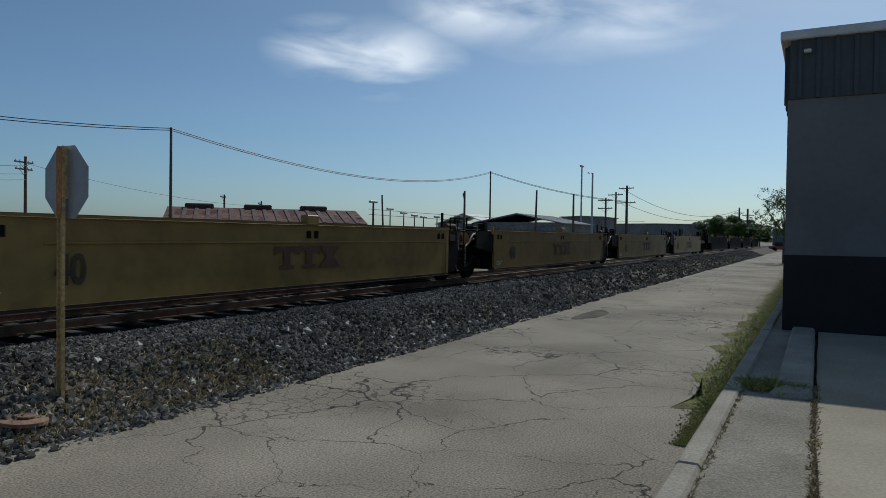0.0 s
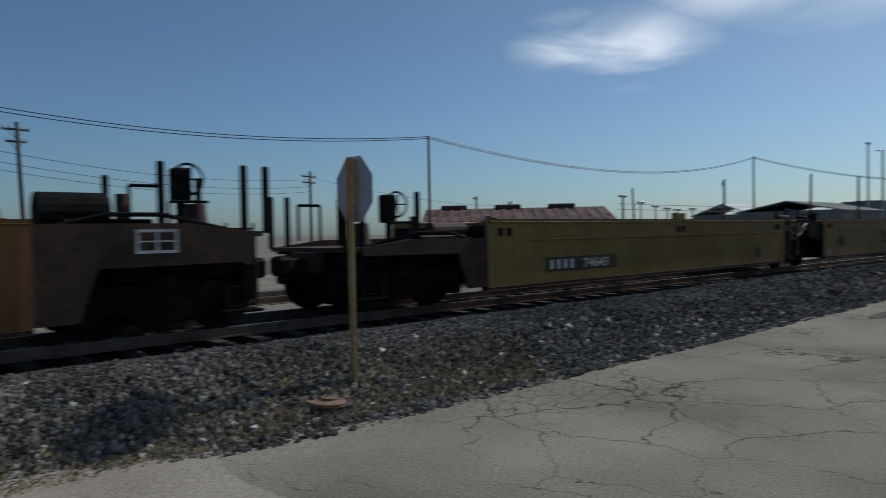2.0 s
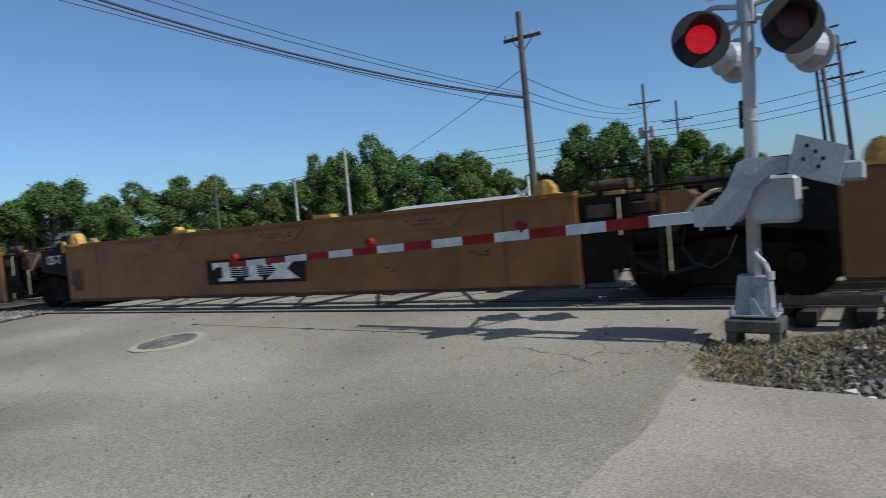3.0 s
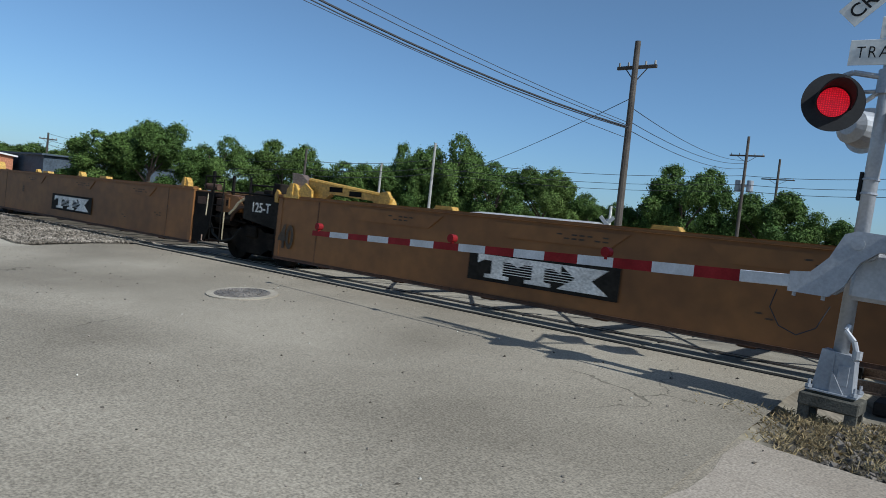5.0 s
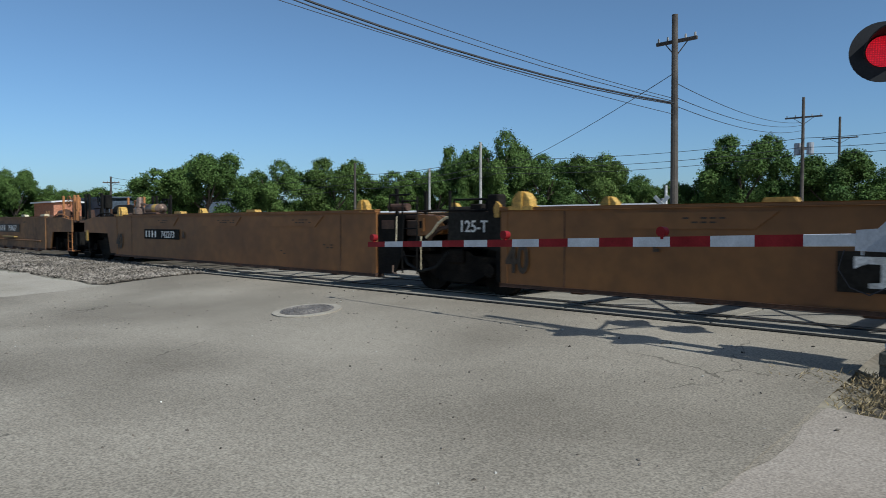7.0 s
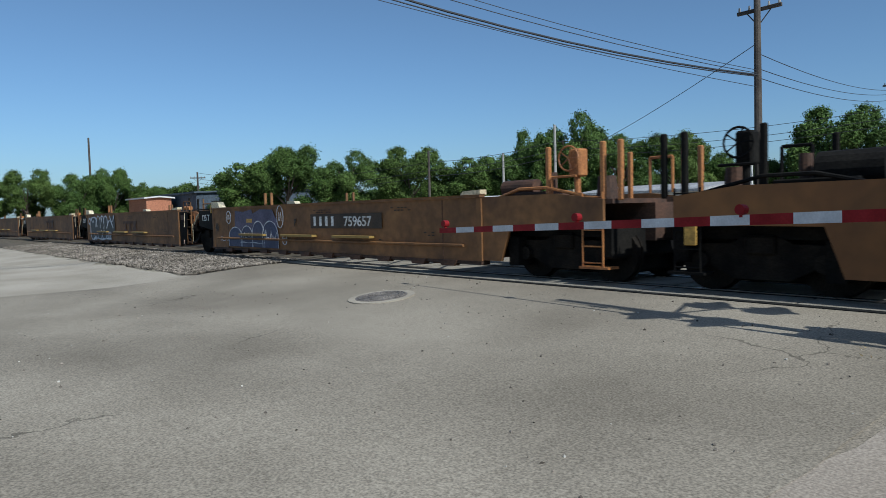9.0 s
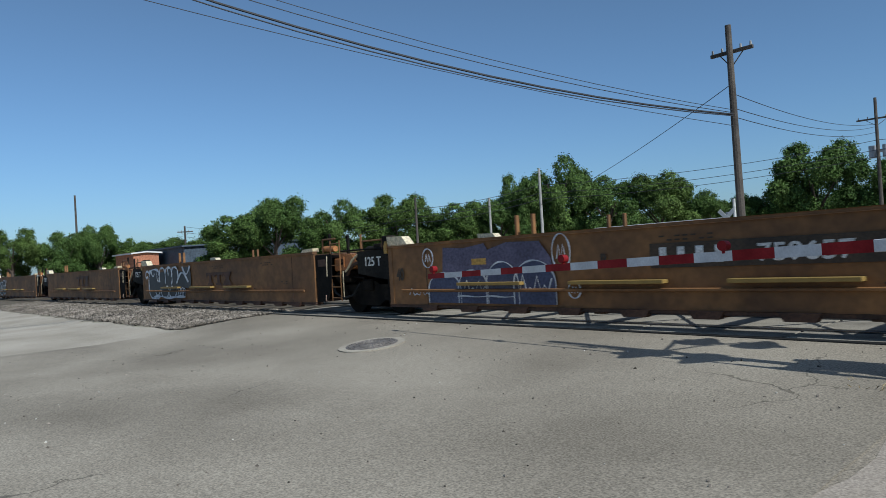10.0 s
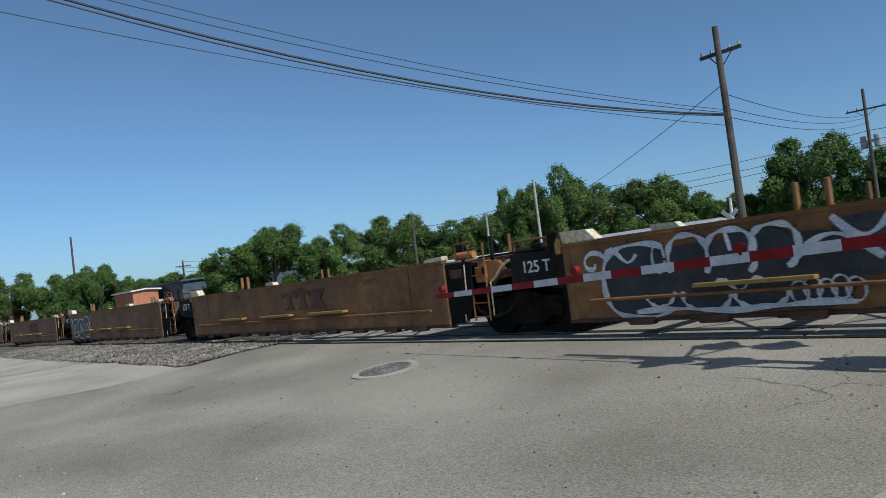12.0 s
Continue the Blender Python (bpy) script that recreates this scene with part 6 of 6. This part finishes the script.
def tree(x, y, h, w, kind=0, light=False, z=0.0):
    t = thing("tree", pose(x, y, z, 0, 0, (x * 37 + y * 11) % 360), "broad green leafy tree" if not light else "light green leafy tree", "tree", "trees")
    key = (kind, light)
    if key not in CROWNS:
        CROWNS[key] = leaf_crown(20 + kind, 1250, 48, 0.0112) if kind < 6 else leaf_crown(20 + kind, 260, 24, 0.011, 22)
        CROWNS[key].materials.append(M["leaf2" if light else "leaf"])
    c = new("crown", CROWNS[key])
    c.parent = t
    c.scale = (w * 0.68, w * 0.68, h * 1.09)
    rng = random.Random(kind * 7 + int(x))
    bm = bmesh.new()
    tube(bm, (0, 0, -0.3), (0.1, 0.05, h * 0.4), 0.035 * h, 0.02 * h, seg=9)
    for i in range(6):
        a = i * 1.05 + rng.random()
        tube(bm, (0.1, 0.05, h * (0.28 + 0.03 * i)), (0.3 * w * math.cos(a), 0.3 * w * math.sin(a), h * (0.55 + 0.05 * i)), 0.014 * h, 0.004 * h, seg=6)
    part("trunk", bm, "bark", t)
    return t


def shed(x0, x1, y0, y1, h, ridge, wall, roof, label, along="x", turn=0):
    b = thing("low_building", pose((x0 + x1) / 2, (y0 + y1) / 2, 0.2, 0, 0, turn), label, "building")
    a, c = (x1 - x0) / 2, (y1 - y0) / 2
    bm = bmesh.new()
    box(bm, -a, a, -c, c, -0.3, h)
    part("wall", bm, wall, b)
    bm = bmesh.new()
    if along == "x":
        q = [(-c - 0.3, h - 0.05), (0, h + ridge), (c + 0.3, h - 0.05), (c + 0.3, h - 0.2), (0, h + ridge - 0.15), (-c - 0.3, h - 0.2)]
        va = [bm.verts.new((-a - 0.3, y, z)) for y, z in q]
        vb = [bm.verts.new((a + 0.3, y, z)) for y, z in q]
    else:
        q = [(-a - 0.3, h - 0.05), (0, h + ridge), (a + 0.3, h - 0.05), (a + 0.3, h - 0.2), (0, h + ridge - 0.15), (-a - 0.3, h - 0.2)]
        va = [bm.verts.new((x, -c - 0.3, z)) for x, z in q]
        vb = [bm.verts.new((x, c + 0.3, z)) for x, z in q]
    bm.faces.new(va)
    bm.faces.new(vb[::-1])
    for i in range(6):
        bm.faces.new((va[i], va[(i + 1) % 6], vb[(i + 1) % 6], vb[i]))
    part("roof", bm, roof, b)
    return b


def build_distance():
    # poles over the yard, east to west
    pole(30.0, 35.0, 7.9, 0.11, label="slim dark wire pole")
    pole(89.4, 40.5, 10.6, 0.14, label="slim dark wire pole")
    pole(36, 60.1, 7.8, 0.16, [(7.3, 2.2, 20), (6.7, 2.0, 20)])
    pole(59.5, 60.8, 5.9, 0.14, [(5.6, 2.0, 30)])
    pole(69.7, 64.6, 5.7, 0.14, [(5.3, 2.0, 30)])
    pole(66.5, 44.7, 5.2, 0.15, extras=[("top", 5.2)])
    pole(50.4, 32.7, 4.9, 0.1, lean=(-4, 0))
    pole(62.8, 31.2, 6.0, 0.14, [(5.6, 0.9, 30)])
    pole(70.3, 26.5, 6.5, 0.14, lean=(3, 0))
    pole(81.2, 25.8, 6.7, 0.16)
    pole(105.4, 32.3, 12.5, 0.16, material="plate", label="tall yard light mast", extras=[("top", 12.5)])
    pole(91.4, 26.5, 10.1, 0.16, material="plate", label="tall street light mast", extras=[("lamp", 9.9)])
    pole(96.7, 26.1, 7.1, 0.17, [(6.7, 2.4, 70), (5.6, 2.4, 70)])
    pole(97.1, 24.8, 7.9, 0.17, [(7.5, 2.4, 70)])
    pole(97.6, 23.4, 8.8, 0.22, [(8.4, 2.4, 70), (6.4, 3.0, 70)])
    for x, y, z in ((76.0, 48.5, 4.8), (76.9, 47.0, 4.3), (77.6, 45.8, 4.0), (78.2, 44.8, 3.8), (84, 46, 4.0), (86, 43, 4.1)):
        pole(x, y, z, 0.1, extras=[("top", z)], label="short dark lamp post")
    pole(139.6, 12.8, 7.4, 0.2, [(6.4, 1.6, 80)])
    pole(139.9, 11.4, 7.2, 0.25, [(6.0, 1.8, 80), (5.0, 1.4, 80)])
    # poles behind the crossing
    pole(-11.1, 23.5, 8.8, 0.15, [(7.9, 1.5, 0)], lean=(-0.5, 0))
    pole(-16.8, 57.6, 11.1, 0.15, [(9.6, 2.6, 5)], extras=[("can", 7.2)])
    pole(-19.2, 77.6, 12.1, 0.16, [(10.0, 3.2, 5)])
    pole(-46.5, 38.1, 6.6, 0.13)
    pole(-42.2, 42.8, 6.2, 0.13, material="greywood", label="pale grey utility pole")
    pole(-38.9, 45.7, 8.4, 0.15, material="greywood", label="pale grey utility pole")
    pole(-26.1, 54.1, 4.6, 0.16, material="pvc", label="slim white metal vent post")
    pole(-116.8, 28.5, 14.0, 0.2)
    pole(-84.1, 32.5, 6.9, 0.15, [(6.2, 1.8, 60)])
    pole(-55.0, 44.0, 6.0, 0.12, extras=[("top", 5.6)])
    pole(-2.8, 50.1, 11.8, 0.17, [(11.2, 2.4, 0), (8.9, 2.0, 0)], lean=(-4, 0))
    pole(-2.0, 50.6, 10.7, 0.17, [(10.1, 2.0, 0), (8.2, 2.4, 0)], lean=(-3, 0))
    pole(-3.3, 50.1, 8.8, 0.14, lean=(-3, 0))
    pole(1.6, 50.2, 10.3, 0.16, [(10.0, 2.2, 35)], extras=[("can", 7.6)])
    pole(3.3, 50.1, 8.6, 0.13, lean=(-2, 0))
    pole(4.4, 45.0, 9.8, 0.13)
    pole(8.8, 46.2, 8.3, 0.15, [(7.9, 1.6, 20), (7.2, 1.2, 20)], lean=(-2, 0))
    # wires
    for dz in (0.0, -0.12):
        wire((30.0, 35.0, 8.05 + dz), (89.4, 40.5, 10.7 + dz), 2.1, 0.03)
        wire((89.4, 40.5, 10.7 + dz), (97.4, 23.4, 6.8 + dz), 0.6, 0.03)
        wire((4.4, 45.0, 9.4 + dz * 2), (30.0, 35.0, 8.05 + dz), 0.9, 0.025)
    wire((97.4, 23.4, 8.2), (139.6, 12.8, 7.2), 2.2, 0.03)
    wire((97.4, 23.4, 6.4), (139.6, 12.8, 6.9), 2.0, 0.03)
    wire((-11.1, 23.5, 5.9), (-22.5, -8.0, 14.4), 1.75, 0.035)
    wire((-11.1, 23.5, 5.85), (-22.5, -8.0, 14.3), 1.8, 0.02)
    wire((-11.1, 23.5, 5.95), (-22.5, -8.0, 14.0), 1.25, 0.013)
    wire((-11.1, 23.5, 5.5), (-22.5, -8.0, 12.0), 0.75, 0.011)
    wire((-11.1, 23.5, 6.05), (-22.5, -8.0, 14.25), 1.2, 0.011)
    wire((-11.1, 23.5, 7.0), (-38.9, 45.7, 5.5), 0.4, 0.014)
    for z0, z1 in ((6.6, 9.4), (6.1, 9.2), (5.8, 8.8)):
        wire((-11.1, 23.5, z0), (-16.8, 57.6, z1), 0.5, 0.014)
    for z in (7.2, 6.5, 6.0):
        wire((-38.9, 45.7, z), (-16.8, 57.6, z + 1.0), 0.5, 0.02)
        wire((-16.8, 57.6, z + 1.0), (1.6, 50.2, z + 1.3), 0.5, 0.02)
        wire((1.6, 50.2, z + 1.3), (36, 60, z), 1.2, 0.02)
        wire((-38.9, 45.7, z), (-46.5, 38.1, z - 1.4), 0.3, 0.02)
        wire((-46.5, 38.1, z - 1.4), (-84.1, 32.5, z - 0.2), 1.0, 0.02)
    wire((36, 60, 7.4), (70, 64.6, 5.2), 0.7, 0.02)
    for z in (4.6, 4.0):
        wire((66, 45, z), (140, 30, z + 0.4), 0.5, 0.03)
    # trees behind the crossing
    for i, (x, y, h, w) in enumerate(((-66, 30, 7.0, 7), (-62.2, 33, 8.6, 7.5), (-58.5, 37.5, 7.6, 6), (-55.4, 43, 8.2, 7), (-52, 47.5, 7.0, 7), (-49, 51, 7.4, 6), (-44.4, 54.4, 10.7, 6.5), (-47.3, 52.5, 9.4, 4.5), (-40.6, 57.5, 9.2, 7), (-36.5, 60.5, 8.6, 7), (-32.3, 64, 6.4, 6), (-24.2, 66, 10.0, 8), (-28.5, 66, 6.4, 5), (-17, 68, 8.2, 7.5), (-13.0, 70, 6.4, 6), (-89, 15, 7.4, 6), (-88, 20, 7.2, 6), (-87, 23.5, 7.8, 5), (-86, 27, 5.8, 4), (-92, 9, 7.2, 8), (-20, 74, 7, 6))):
        tree(x, y, h, w, i % 4, i in (3, 9, 15))
    for i in range(16):
        a = radians(14 + 4.1 * i)
        tree(-92 * math.cos(a), 92 * math.sin(a), 4.9 + (i * 7 % 5) * 0.4, 8.5, i % 4, i % 5 == 2)
    tree(58, 2.0, 6.6, 4.4, 6, True)
    tree(152, -3.0, 6.2, 9, 2)
    for i in range(9):
        tree(138 + 7 * i, 12 + 3.5 * (i % 3), 5.0 + (i * 5 % 3) * 0.8, 7, i % 4)
    # buildings behind the crossing
    shed(-37, -29.6, 30, 37, 2.2, 0.15, "whitewall", "whitewall", "low white flat-roofed building beyond the tracks")
    shed(-29, -20.5, 36.5, 44, 2.35, 0.4, "whitewall", "roofgrey", "low white building with grey metal roof")
    shed(-20, -8, 44, 50, 1.6, 0.2, "farwall", "roofgrey", "low grey building beyond the tracks")
    shed(-82, -76, 23.8, 26.4, 3.7, 0.1, "brickred", "whitewall", "red building with white roof edge")
    shed(-86, -71, 27.2, 47, 4.1, 0.3, "bluegrey", "bluegrey", "dark blue-grey metal building")
    # yard buildings
    w = shed(50, 70, 48, 62, 2.7, 1.55, "farwall", "rustroof", "long old warehouse with rust-streaked metal roof", "x", -44)
    for k in range(3):
        shared("vent", "roof_vent", "rust", w, lambda q: box(q, -1.5, 1.5, -0.7, 0.7, 4.0, 4.65, 0.12), at=pose(-7 + 6.2 * k, 0, 0))
    for k in range(17):
        shared("sheet", "roof_sheet", "roofpale", w, lambda q: prism_yz(q, [(-7.2, 2.67), (-0.6, 4.15), (-0.6, 4.19), (-7.2, 2.71)], 0, 0.42), "pale roof sheet", at=pose(-9.8 + 1.18 * k, 0, 0.02))
    shed(86, 100, 29, 41, 3.4, 1.2, "farwall", "farwall", "dark gabled yard building with a roof turret")
    shed(97, 104, 44, 53, 3.4, 1.6, "farwall", "whitewall", "pale domed yard building")
    shed(113, 122, 31, 38, 5.0, 0.1, "farwall", "farwall", "square grey block beyond the yard")
    shed(150, 175, 14, 24, 4.6, 0.1, "farwall", "roofgrey", "low grey far building")
    shed(175, 190, -6, 9, 4.2, 0.1, "farwall", "roofgrey", "low building at the street's far end")
    shed(180, 200, 22, 50, 5.2, 0.1, "farwall", "farwall", "long low far building")
    # parked car
    c = thing("parked_car", pose(118, 4.4, 0), "small red and white parked car far down the street", "car")
    bm = bmesh.new()
    box(bm, -0.85, 0.85, -2.1, 2.1, 0.3, 0.85, 0.12)
    part("body", bm, "carred", c)
    bm = bmesh.new()
    box(bm, -0.72, 0.72, -1.0, 1.3, 0.85, 1.42, 0.15)
    part("cabin", bm, "glass", c)
    for x in (-0.8, 0.8):
        for y in (-1.3, 1.3):
            shared("carwheel", "wheel", "tar", c, lambda q: tube(q, (-0.1, 0, 0), (0.1, 0, 0), 0.32, seg=14), at=pose(x, y, 0.32))


build_ground()
build_building()
build_kerbs()
build_ballast()
build_track(TRACK_Y, True)
build_track(TRACK_Y + 4.3, False)
build_crossing()
build_train()
build_signal()
build_far_crossbuck()
build_stop_sign()
build_small()
build_distance()

SPEED = 10.75


def motions():
    for u in TRAIN:
        x, y, z = u.location
        walk(u, [(t, pose(x + SPEED * t, y, z)) for t in (0.0, 3.0, 6.0, 9.0, 12.0)])
    turn = SPEED / 0.483 * 180 / math.pi
    rows = [i / 15 for i in range(181)]
    for w, k in WHEELS:
        walk(w, [(t, pose(k, 0, 0.483, 0, turn * t, 0)) for t in rows])


motions()
